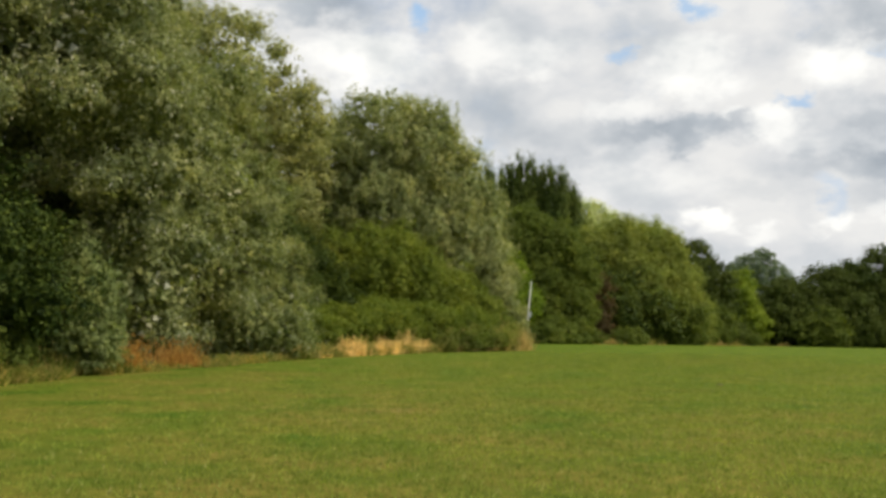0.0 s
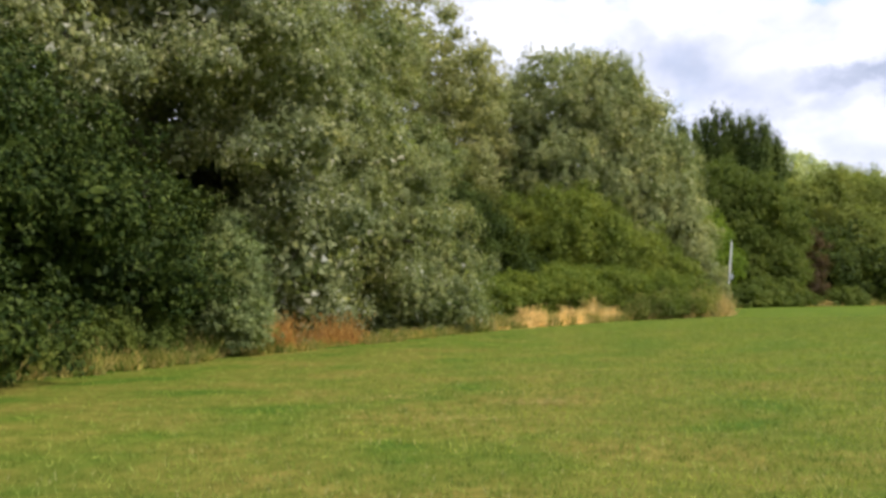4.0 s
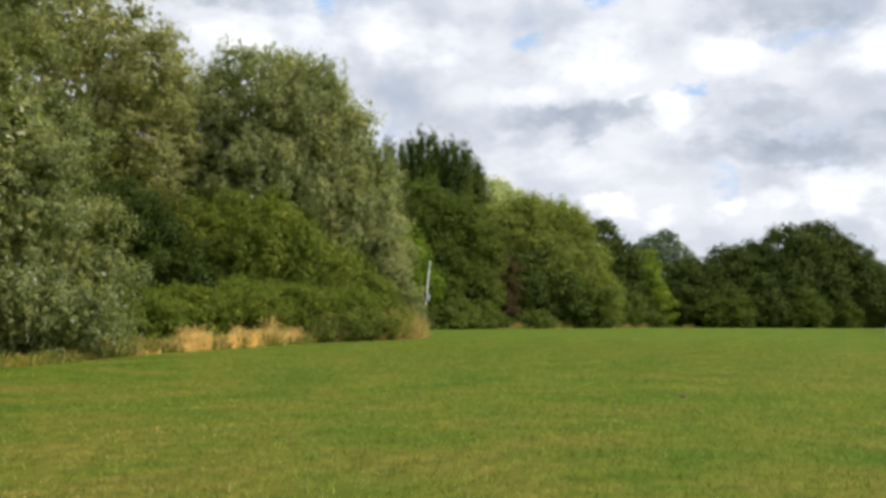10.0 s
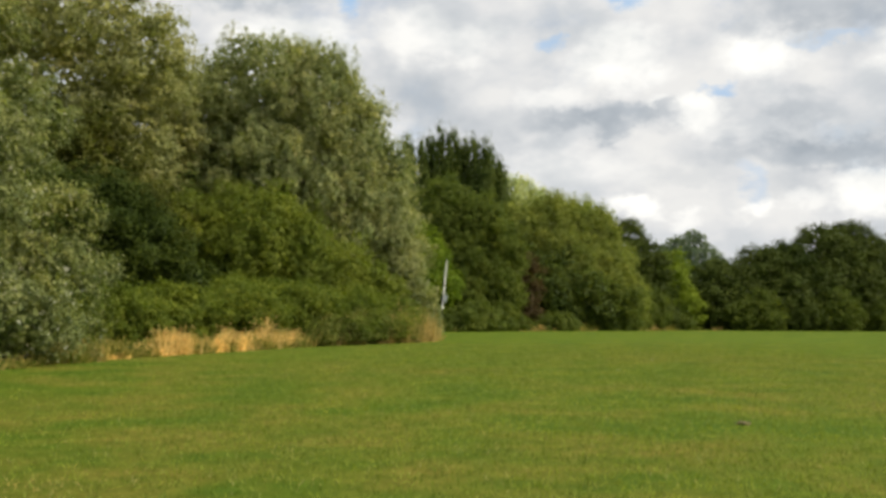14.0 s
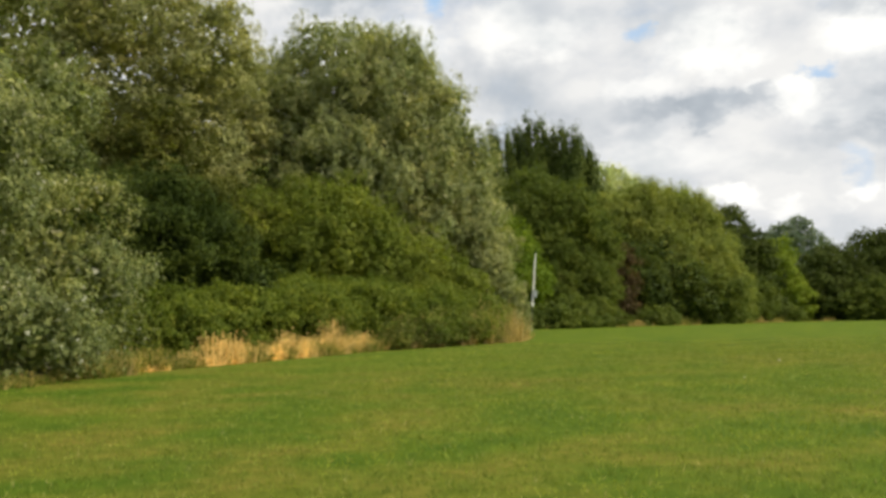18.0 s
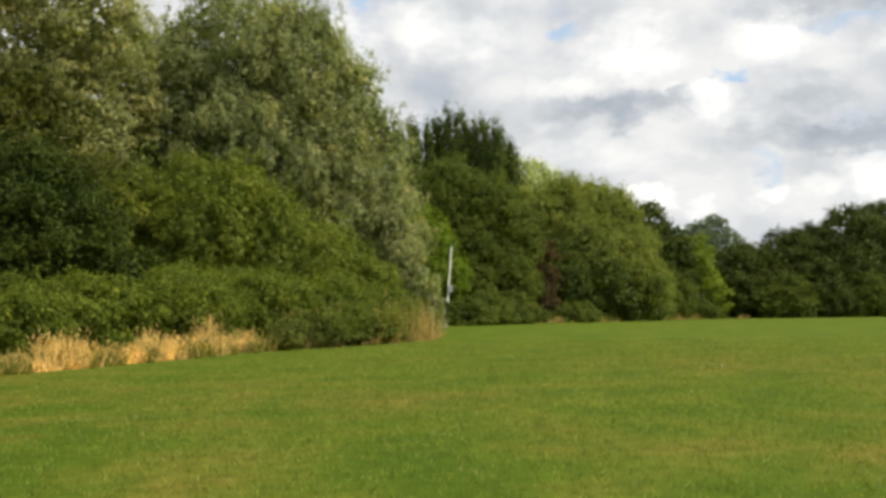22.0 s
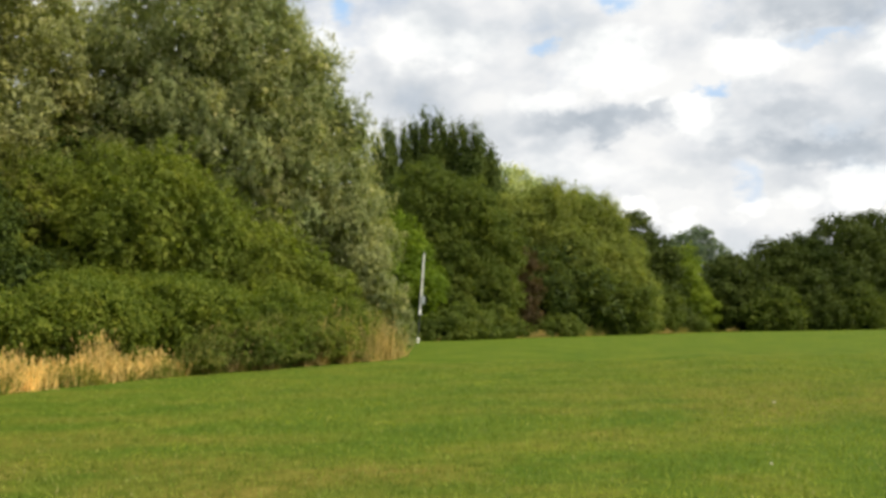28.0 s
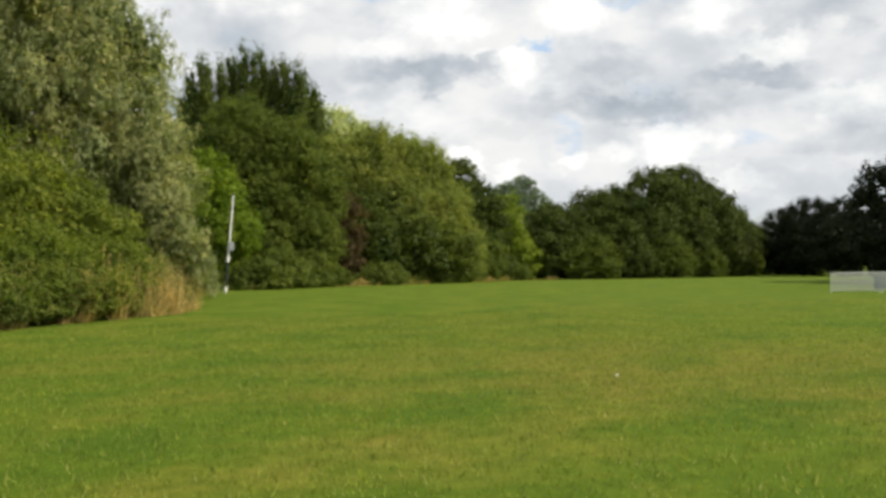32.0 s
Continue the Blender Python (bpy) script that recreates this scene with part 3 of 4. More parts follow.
def grass_patch(name, label, mat, line, depth, count, height, width, lean=0.18, seed=1, tufts=None, heads=0.0, dome=0.0, flare=1.3):
    """Tall grass along a line of the plan: tufts of blades, some with a seed head."""
    rng = np.random.default_rng(seed)
    line = np.array(line, float)
    seg = np.linalg.norm(np.diff(line, axis=0), axis=1)
    cum = np.concatenate([[0], np.cumsum(seg)])
    tufts = tufts or max(6, count // 60)
    s = rng.uniform(0, cum[-1], tufts)
    foot = np.stack([np.interp(s, cum, line[:, 0]), np.interp(s, cum, line[:, 1])], 1)
    foot += np.array([-1.0, 0.25]) * rng.uniform(0, depth, (tufts, 1))
    tall = (0.25 + 0.9 * rng.random(tufts) ** 1.4) * (1 - dome + dome * 1.15 * np.sin(np.pi * s / cum[-1]))
    pick = rng.integers(0, tufts, count)
    at = np.zeros((count, 3))
    off = rng.normal(0, 0.13, (count, 2))
    at[:, :2] = foot[pick] + off
    at[:, 2] = [ground_height(*p) for p in at[:, :2]]
    v, f = blades(rng, at, height, width, lean)
    v = v.reshape(count, 3, 3)
    v[:, 2, :2] += off * height * flare * rng.uniform(0.2, 1.6, (count, 1))
    v[:, 2, 2] = at[:, 2] + (v[:, 2, 2] - at[:, 2]) * tall[pick]
    v = v.reshape(-1, 3)
    m = int(count * heads)
    if m:
        tip = v.reshape(count, 3, 3)[:m, 2]
        side = np.zeros((m, 3))
        side[:, 0] = 0.02
        up = np.array([0, 0, 0.07])
        hv = np.stack([tip - up - side, tip - up + side, tip + up * 0.6], 1).reshape(-1, 3)
        f = np.concatenate([f, np.arange(3 * m).reshape(m, 3) + len(v)])
        v = np.concatenate([v, hv])
    ob = new(name, mesh_of(name, v, f, mat))
    return tagged(ob, label, "grass", kind="stuff")


# ---- ground ----
def ground_sheet():
    """One sheet to the horizon, finer near the field."""
    steps = sorted(set([-2600, -1200, -500, -200] + list(range(-100, 420, 10)) + [420, 600, 1200, 2600]))
    n = len(steps)
    v = [(x, y, ground_height(x, y)) for y in steps for x in steps]
    f = [(j * n + i, j * n + i + 1, (j + 1) * n + i + 1, (j + 1) * n + i) for j in range(n - 1) for i in range(n - 1)]
    me = mesh_of("ground", v, f, LAWN)
    me.polygons.foreach_set("use_smooth", np.ones(len(me.polygons), bool))
    tagged(new("ground", me), "flat mown lawn with dry yellowish patches", "ground", kind="structure")


ground_sheet()

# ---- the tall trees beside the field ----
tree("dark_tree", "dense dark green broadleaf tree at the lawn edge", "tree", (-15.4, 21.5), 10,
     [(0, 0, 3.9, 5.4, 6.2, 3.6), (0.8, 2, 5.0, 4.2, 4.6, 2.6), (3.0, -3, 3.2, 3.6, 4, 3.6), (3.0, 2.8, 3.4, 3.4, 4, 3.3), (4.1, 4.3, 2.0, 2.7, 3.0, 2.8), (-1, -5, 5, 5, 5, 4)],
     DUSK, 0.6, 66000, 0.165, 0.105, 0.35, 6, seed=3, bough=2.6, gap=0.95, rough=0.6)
tree("silver_poplar", "tall silver-leaved poplar with boughs hanging to the grass", "tree", (-14, 34), 19,
     [(0, 0, 11.5, 6, 6.5, 5.4), (2, -1, 13.5, 4.8, 4.6, 4.8), (5.4, 1.6, 3.6, 2.3, 2.6, 3.8), (0, 4, 15, 6, 6, 5), (3.4, -0.8, 10.2, 3.6, 4.5, 3.6), (-4.6, -6.0, 12.4, 4.4, 4.2, 5.6), (-0.4, -6.8, 9.2, 3.4, 3.0, 3.6), (-3.6, -7.4, 8.4, 3.0, 2.8, 3.0), (5.6, 0.4, 7.2, 2.2, 2.6, 2.4)],
     SILVER, 0.66, 112000, 0.17, 0.094, 0.5, 8, seed=5, bough=2.3, gap=0.92, droop=0.4, hang=0.9)
tree("sapling", "slim blue-green sapling at the lawn edge", "tree", (-8.4, 28.3), 3.7,
     [(0, 0, 2.0, 0.75, 0.8, 1.55), (0.25, -0.2, 0.9, 0.8, 0.8, 0.85), (-0.15, 0, 2.9, 0.5, 0.5, 0.75)], SAGE, 0.26, 9000, 0.13, 0.06, 0.05, 4, seed=4, droop=0.4, bough=1.6, gap=1.3, stretch=1.1)
tree("silver_poplar", "broad silver-leaved poplar with drooping lower boughs", "tree", (-11.5, 46), 15,
     [(0, 0, 7, 5.8, 6.2, 6), (3.2, -3, 3.8, 3.6, 4.0, 4.0), (5.4, -3.2, 1.5, 2.4, 2.6, 1.7), (5.4, 0.4, 1.6, 2.3, 2.6, 1.8), (4, 2, 4.3, 3.6, 4.0, 4.5), (1, -1, 11, 4.8, 5.3, 3.8), (3.3, 0, 8, 3.8, 4.8, 3.4)],
     SILVER_GREEN, 0.7, 108000, 0.176, 0.096, 0.45, 8, seed=8, bough=2.3, gap=0.92, droop=0.4, hang=0.9)
tree("low_bush", "low dull green undergrowth at the lawn edge", "bush", (-9.6, 25.0), 1.3,
     [(-0.1, 0.4, 0.35, 0.9, 1.4, 0.5), (-0.8, -2.6, 0.4, 1.0, 1.5, 0.65), (-1.5, -5.8, 0.4, 1.1, 1.6, 0.6)],
     HEDGE, 0.28, 11000, 0.13, 0.07, 0.03, 4, seed=6, bough=1.9, stretch=1.1)
tree("olive_tree", "tall olive-brown thin-leaved tree behind the poplars", "tree", (-14, 80), 30,
     [(0, 0, 17, 8, 8, 9), (1.5, -3, 22.5, 6, 6, 6), (3.5, 0, 12, 6, 6, 7), (5.5, 5, 16, 5, 5, 7.5), (-5, -3, 22, 6, 6, 7), (1, -4, 8, 6, 5, 6), (6.8, -1, 19.6, 3.2, 4, 4.4)],
     OLIVE, 0.9, 78000, 0.25, 0.12, 0.5, 8, seed=11, droop=0.3, solid=0.8, bough=2.0, gap=1.1)
tree("white_willow", "large domed grey-green white willow with hanging shoots", "tree", (2.5, 92), 25,
     [(-0.4, 0, 13, 9.0, 9, 9.5), (-0.8, -1, 19.2, 6.2, 6.3, 6.0), (1.9, -1.5, 18.5, 4.9, 5.8, 5.8), (4.6, -2, 15.6, 4.3, 5, 5.6), (-5.6, -1, 15.8, 4.6, 5.8, 6.2), (6.3, -2, 12.4, 4.2, 5.2, 5.6), (-2, -5, 12.0, 5.6, 4.4, 6.6), (3.6, -5, 9.5, 5.0, 4.2, 6.2), (8.4, -3, 7.8, 3.0, 4, 4.8), (-8.2, -2, 11, 3.2, 4.6, 5.4)],
     WILLOW, 0.8, 120000, 0.34, 0.115, 0.6, 9, seed=14, droop=0.4, hang=1.6, stretch=1.05, bough=1.9, gap=1.22)

tree("young_willow", "pale grey-green young willow with drooping shoots", "tree", (11.4, 87), 9,
     [(0, 0, 4.8, 2.4, 2.6, 4.2), (-1.2, 0.5, 6, 2, 2.2, 3), (1, -0.6, 2.6, 2, 2, 2.6)], ASH_WILLOW, 0.7, 24000, 0.28, 0.10, 0.16, 4, seed=15, droop=0.7, stretch=1.0)

# ---- bushes at the field's edge ----
tree("green_bush", "large yellow-green scrub bush behind the brambles", "bush", (1.0, 73), 10,
     [(0, 0, 4.5, 5.6, 4, 4.6), (-4, 0.5, 4.6, 3.8, 4, 4.4), (4.5, 0, 3.2, 3.8, 3.4, 3.2), (0.5, -1.5, 6.2, 3.8, 3, 2.8)],
     MID, 0.6, 50000, 0.22, 0.10, 0.15, 5, seed=17, bough=1.9, gap=1.2, rough=0.55, stretch=1.1)
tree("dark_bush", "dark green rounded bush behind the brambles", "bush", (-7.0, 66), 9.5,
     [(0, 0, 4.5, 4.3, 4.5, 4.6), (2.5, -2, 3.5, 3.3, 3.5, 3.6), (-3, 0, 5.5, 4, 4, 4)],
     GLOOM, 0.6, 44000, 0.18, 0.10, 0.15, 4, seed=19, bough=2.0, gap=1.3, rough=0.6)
tree("bramble_bank", "low rambling bank of green brambles", "bramble", (4.0, 64.5), 3,
     [(-6, -6.5, 1.0, 2.6, 2.8, 1.7), (-3, -3, 1.2, 2.8, 2.8, 1.8), (0, 0, 1.3, 3.0, 3, 1.9), (3.0, 3, 1.2, 2.8, 3, 1.7), (5.6, 6, 1.1, 2.4, 2.8, 1.5), (-3, 3, 1.6, 4.5, 4, 2.0), (-8, -9, 1.0, 2.6, 2.8, 1.6), (2.8, -2.0, 0.5, 1.1, 1.2, 0.75), (4.2, -0.2, 0.6, 1.2, 1.3, 0.85), (5.6, 1.8, 0.6, 1.2, 1.4, 0.9), (6.2, 3.6, 0.7, 1.2, 1.4, 1.0)],
     BRAMBLE, 0.36, 62000, 0.14, 0.10, 0.05, 6, seed=21, bough=1.8, gap=1.35, rough=0.55)
tree("elder_bush", "mid green bush at the bramble bank's end", "bush", (7.6, 73.5), 5,
     [(0, 0, 2.3, 3.2, 3, 2.6), (-2, -1, 2.2, 2.6, 2.6, 2.4)], MID, 0.5, 22000, 0.2, 0.10, 0.1, 4, seed=22, bough=1.8, gap=1.2, rough=0.55)

tree("weed_bank", "bank of nettles and brown seeding weeds", "weeds", (11.0, 69.0), 1.8,
     [(-3.6, -4.4, 0.3, 1.0, 1.2, 0.6), (-2.6, -2.6, 0.5, 1.1, 1.2, 0.95), (-1.3, -1.9, 0.3, 0.8, 1.0, 0.5), (-0.6, 0, 0.6, 1.1, 1.4, 0.95), (0.5, 0.6, 0.3, 0.8, 1.2, 0.55), (0.4, 2.4, 0.7, 1.0, 1.4, 1.0), (1.2, 3.4, 0.35, 0.7, 1.3, 0.6), (0.6, 4.6, 0.5, 0.9, 1.4, 0.8), (-0.8, 3.2, 0.8, 1.4, 1.8, 1.2)],
     NETTLE, 0.28, 30000, 0.13, 0.06, 0.03, 6, seed=35, bough=1.8, gap=1.3, rough=0.6, droop=-0.2, stretch=1.2)
tree("weed_bank", "bank of brown seeding weeds before the brambles", "weeds", (7.4, 62.6), 1.5,
     [(-1.9, -2.2, 0.3, 0.8, 1.0, 0.45), (-0.7, -0.6, 0.4, 0.8, 1.0, 0.75), (0.5, 1.1, 0.4, 0.9, 1.1, 0.6), (1.7, 2.7, 0.55, 1.0, 1.4, 0.85), (0.2, 2.0, 0.6, 1.4, 1.6, 0.95)],
     NETTLE, 0.26, 18000, 0.13, 0.06, 0.03, 5, seed=39, bough=1.8, gap=1.3, droop=-0.2, stretch=1.2, rough=0.6)
tree("shaded_tree", "dark yellow-green tree in the shade of taller trees", "tree", (-9.5, 73.5), 15,
     [(0, 0, 8, 5.0, 4.5, 6.5), (3.0, -1, 6.5, 3.8, 3.6, 5), (-3.5, -1, 9, 4, 4, 5.5)], DULL, 0.75, 30000, 0.27, 0.14, 0.3, 5, seed=36)

# ---- the hedge at the far end ----
def poplar_lobes(spread, width, seed, low=0.5):
    """Upright narrow plumes side by side, each ending in a point, over a leafy lower crown."""
    rng = np.random.default_rng(seed)
    lobes = []
    for x, top in spread:
        y = rng.normal(0, 1.2)
        for k in range(3):
            lobes.append((x + rng.normal(0, 0.15), y, top * (0.70 + 0.105 * k), width * (1.0 - 0.3 * k), width * (1.0 - 0.3 * k), top * 0.105))
        lobes.append((x * 0.9, y, top * low, width * 1.3, width * 1.3, top * 0.2))
    return lobes


tree("poplar", "tall dark poplar with spiky upright shoots", "tree", (28.4, 172), 35,
     poplar_lobes([(-1.9, 32.6), (-0.6, 34.6), (0.9, 35.6), (2.5, 34.6), (4.0, 35.0), (5.6, 34.0), (7.2, 34.0), (8.8, 33.0), (10.3, 32.2), (11.7, 30.8), (12.7, 28.4)], 1.5, 2), POPLAR, 0.6, 42000, 0.5, 0.2, 0.5, 4, bough=1.3, gap=1.3, solid=1.6, ragged=0.5, seed=23, droop=-0.8, stretch=2.0, floor=3)
tree("poplar", "slender dark poplar beside a taller one", "tree", (22.9, 172), 33, poplar_lobes([(-2.4, 28.0), (-1.3, 31.5), (0.2, 33.6), (1.3, 31.8), (-3.4, 24)], 1.6, 3), POPLAR, 0.6, 16000, 0.5, 0.2, 0.35, 3, bough=1.3, gap=1.3, solid=1.6, ragged=0.5, seed=24, droop=-0.8, stretch=2.0, floor=3)
tree("pale_willow", "pale silvery willow rising behind the hedge", "tree", (45, 177), 30, [(-0.6, 0, 23.2, 3.2, 4, 5.4), (2.4, 0, 20.6, 3.2, 4, 6.0), (-3.0, 0, 19.5, 3.0, 4, 5.6), (4.6, 0, 17.6, 3.0, 4, 6.0), (0, 0, 14, 5, 5, 8)], PALE, 0.8, 20000, 0.5, 0.2, 0.4, 4, seed=25, floor=3, bough=1.5, gap=1.3, rough=0.6, stretch=1.2)
tree("pale_willow", "pale green willow tops above the hedge", "tree", (60, 207), 31, [(-2.0, 0, 22, 4, 6, 8), (2.6, 0, 21, 3.6, 6, 7.6), (8.0, 2, 20.5, 4, 6, 8), (12.0, 2, 18.5, 4, 5, 7.6), (3, 0, 14, 9, 6, 8)], HAZEL, 1.0, 26000, 0.58, 0.22, 0.4, 4, bough=1.4, gap=1.2, rough=0.6, stretch=1.3, seed=26, floor=3)
tree("hedge_tree", "broad mid green hedgerow tree with a sloping top", "tree", (24.0, 133.3), 21,
     [(-0.6, 0, 13.6, 4.6, 5, 7.0), (3.4, 0.4, 11.6, 4.6, 5, 7.2), (-3.0, -1.5, 9.0, 3.4, 4.4, 7.2), (7.2, 2, 9.0, 3.8, 4, 6.6), (0.5, -3, 6.0, 5.4, 4, 6.0), (5.4, -1.5, 5.0, 4.4, 4, 5.0), (-3.4, -3, 3.6, 3.2, 3.4, 3.8)],
     HEDGE, 0.7, 52000, 0.34, 0.18, 0.4, 6, seed=27, bough=1.7, gap=1.2, rough=0.55)
tree("shrub", "bright lime-green shrub behind the pole", "shrub", (18.0, 118.8), 11, [(0, 0, 6, 2.6, 2.6, 4.6), (-1, 0, 3, 2.4, 2.4, 3), (1.6, -0.5, 4, 2.0, 2.0, 3.6)], BRIGHT, 0.65, 16000, 0.3, 0.16, 0.15, 4, seed=28, bough=1.7, gap=1.2, rough=0.55, grow=1.15)
tree("purple_bush", "dark purple-bronze bush in the hedgerow", "bush", (36.3, 141.3), 9, [(0, 0, 5, 1.6, 1.8, 3.6), (0.2, 0, 2, 1.5, 1.5, 2)], PURPLE, 0.6, 9000, 0.28, 0.16, 0.12, 3, seed=29, bough=1.7, gap=1.2, rough=0.55, grow=1.30)
tree("hedge_tree", "light yellow-green hedgerow tree with wispy tops", "tree", (46.0, 161), 23,
     [(-4.6, -1, 13.6, 5.0, 5, 7.6), (0.4, 0, 15.4, 4.4, 5, 7.6), (4.4, 1, 14.6, 4.0, 5, 7.4), (8.6, 1, 14.0, 3.8, 5, 7.2), (11.4, 0, 10.0, 3.2, 4.5, 6.2), (-7.6, -3, 9.0, 4.0, 4.5, 7.0), (2.0, -5, 9.0, 6.0, 4.4, 7.0), (8.0, -4, 7.6, 5.4, 4.4, 6.4), (13.6, 0, 4.6, 3.2, 4.5, 4.8), (-3.2, -5, 6.0, 5.0, 4, 6.0)],
     FRESH, 0.8, 70000, 0.38, 0.19, 0.4, 7, seed=30, bough=1.6, gap=1.2, rough=0.55, stretch=1.15, droop=0.4)
tree("hedge_bush", "dark green mounded hedgerow bush", "bush", (47.3, 150.1), 9, [(0, 0, 3, 4.3, 3.5, 4.0), (-4, -1.5, 3.5, 3.3, 3, 4.2), (4.5, 1, 2.5, 3.8, 3.5, 3.4)], HEDGE, 0.6, 32000, 0.28, 0.15, 0.2, 4, seed=31, bough=1.7, gap=1.2, rough=0.55, grow=1.33)
tree("hedge_bush", "tall dark green hedgerow bush", "bush", (69.5, 186.8), 14.3, [(0, 0, 8, 3.0, 3.6, 6.0), (2.0, -0.5, 6, 3.0, 3.0, 5.4), (0.5, -1, 3, 3.4, 3, 3.3)], DEEP, 0.6, 20000, 0.29, 0.16, 0.2, 4, seed=32, bough=1.7, gap=1.2, rough=0.55, grow=1.60)
tree("hedge_bush", "mid green mound of scrub in the hedgerow", "bush", (66.5, 178.0), 9, [(0, 0, 4.4, 4.6, 4, 5.0), (-4.4, -2.4, 3.2, 3.8, 3.4, 3.8), (5.0, 3.4, 3.6, 4.2, 4, 4.2)], HEDGE, 0.8, 18000, 0.42, 0.22, 0.2, 4, seed=37, bough=1.6, gap=1.2, rough=0.55)
tree("hedge_bush", "low dark green mound of scrub in the hedgerow", "bush", (79.0, 194.5), 5, [(0, 0, 2.4, 4.0, 3.4, 3.0), (-4.0, -3.0, 2.4, 3.4, 3.2, 3.0), (4.0, 4.6, 2.2, 3.4, 3.4, 2.8)], DEEP, 0.8, 16000, 0.44, 0.24, 0.2, 4, seed=38, bough=1.6, gap=1.2, rough=0.55)
tree("narrow_tree", "narrow bright yellow-green tree in the hedge", "tree", (88.0, 206.5), 13, [(0, 0, 7.3, 1.8, 2.4, 5.8), (1.1, -0.5, 4, 2.0, 2.4, 4), (2.4, -0.8, 2.6, 2, 2, 2.6)], LIME, 0.7, 12000, 0.32, 0.18, 0.18, 3, seed=33, bough=1.7, gap=1.2, rough=0.55, grow=1.43)
# no haze in the air here; the leaf colour carries it
tree("distant_tree", "round tree far beyond the hedge, its leaves coloured for haze", "tree", (128, 287), 31, [(0, 0, 23, 6.5, 8, 7.0), (-5, 0, 21, 5.0, 6, 6.2), (5.5, 0, 20.5, 5.2, 6, 6.0), (0, 0, 15, 8, 6, 6)], MISTY, 1.3, 16000, 0.9, 0.5, 0.5, 4, seed=34, floor=4, bough=1.5, solid=0.5)

for k, (bx, by, h, r, mat_) in enumerate([(101.6, 212.2, 16.4, 8.0, DEEP), (112.5, 213.7, 20.4, 8.8, DEEP), (121.6, 217.2, 22.0, 9.6, GLOOM), (133.9, 220.7, 27.4, 10.5, DEEP), (146.1, 227.7, 29.3, 10.5, DEEP), (158.4, 234.7, 25.9, 9.6, DEEP), (168.9, 241.7, 21.5, 8.0, DEEP), (176.8, 245.2, 17.7, 6.0, DEEP)]):
    tree("hedge_bush", "rounded green bush in the long field hedge", "bush", (bx, by), h,
         [(0, 0, h * 0.48, r, r * 0.85, h * 0.49), (-r * 0.5, -r * 0.5, h * 0.3, r * 0.8, r * 0.7, h * 0.32), (r * 0.45, -r * 0.4, h * 0.34, r * 0.8, r * 0.7, h * 0.36)],
         mat_, 1.2, 17000, 0.64, 0.36, 0.38, 4, bough=1.6, gap=1.2, rough=0.55, seed=40 + k, group="bushes of the field hedge")
for k, (bx, by, h, r, mat_) in enumerate([(106, 203.5, 9, 5.5, HEDGE), (118, 207, 8, 5, DEEP), (128, 209.5, 12, 6, HEDGE), (140, 214.5, 10, 6, HEDGE), (152, 221, 13, 6, DEEP), (163, 229, 11, 6, HEDGE), (174, 237, 9, 5, HEDGE)]):
    tree("hedge_shrub", "mid green shrub in front of the long field hedge", "shrub", (bx, by), h,
         [(0, 0, h * 0.45, r, r * 0.7, h * 0.5), (-r * 0.6, -r * 0.1, h * 0.28, r * 0.7, r * 0.6, h * 0.36), (r * 0.6, 0, h * 0.3, r * 0.7, r * 0.6, h * 0.38)],
         mat_, 1.0, 7000, 0.6, 0.34, 0.15, 3, seed=220 + k, group="shrubs of the field hedge", bough=1.6, gap=1.3, rough=0.6)
# the wood stands in shade, which its near-black leaf colour carries
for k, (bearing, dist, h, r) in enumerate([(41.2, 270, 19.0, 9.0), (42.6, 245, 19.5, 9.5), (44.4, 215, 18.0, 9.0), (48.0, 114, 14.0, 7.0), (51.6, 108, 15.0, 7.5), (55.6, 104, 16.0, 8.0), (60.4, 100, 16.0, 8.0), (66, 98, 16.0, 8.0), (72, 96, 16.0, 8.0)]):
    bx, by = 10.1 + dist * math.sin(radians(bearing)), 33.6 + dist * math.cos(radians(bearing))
    tree("wood_tree", "tree at the wood's edge with shade put into its near-black leaves", "tree", (bx, by), h,
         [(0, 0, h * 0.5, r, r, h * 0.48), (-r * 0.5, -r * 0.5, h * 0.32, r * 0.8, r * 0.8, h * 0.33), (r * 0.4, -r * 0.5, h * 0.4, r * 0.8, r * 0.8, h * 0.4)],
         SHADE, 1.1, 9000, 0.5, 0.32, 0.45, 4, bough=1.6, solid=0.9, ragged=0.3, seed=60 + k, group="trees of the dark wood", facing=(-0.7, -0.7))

# filler bushes added to close gaps in the hedge, coloured dark like its shade
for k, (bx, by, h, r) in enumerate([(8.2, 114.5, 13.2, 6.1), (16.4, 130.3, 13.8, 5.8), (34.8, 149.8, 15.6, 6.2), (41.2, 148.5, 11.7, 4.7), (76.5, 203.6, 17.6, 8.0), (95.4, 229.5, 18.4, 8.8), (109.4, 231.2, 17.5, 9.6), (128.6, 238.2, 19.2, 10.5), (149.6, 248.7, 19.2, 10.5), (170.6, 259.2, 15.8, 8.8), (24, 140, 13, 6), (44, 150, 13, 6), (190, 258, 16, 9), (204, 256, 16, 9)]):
    tree("hedge_bush", "dark filler bush added deep inside the field hedge", "bush", (bx, by), h,
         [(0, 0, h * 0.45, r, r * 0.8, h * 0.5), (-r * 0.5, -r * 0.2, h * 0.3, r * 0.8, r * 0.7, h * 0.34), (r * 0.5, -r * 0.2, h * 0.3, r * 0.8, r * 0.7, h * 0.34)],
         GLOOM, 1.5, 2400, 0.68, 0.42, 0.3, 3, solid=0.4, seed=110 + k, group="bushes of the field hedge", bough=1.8)
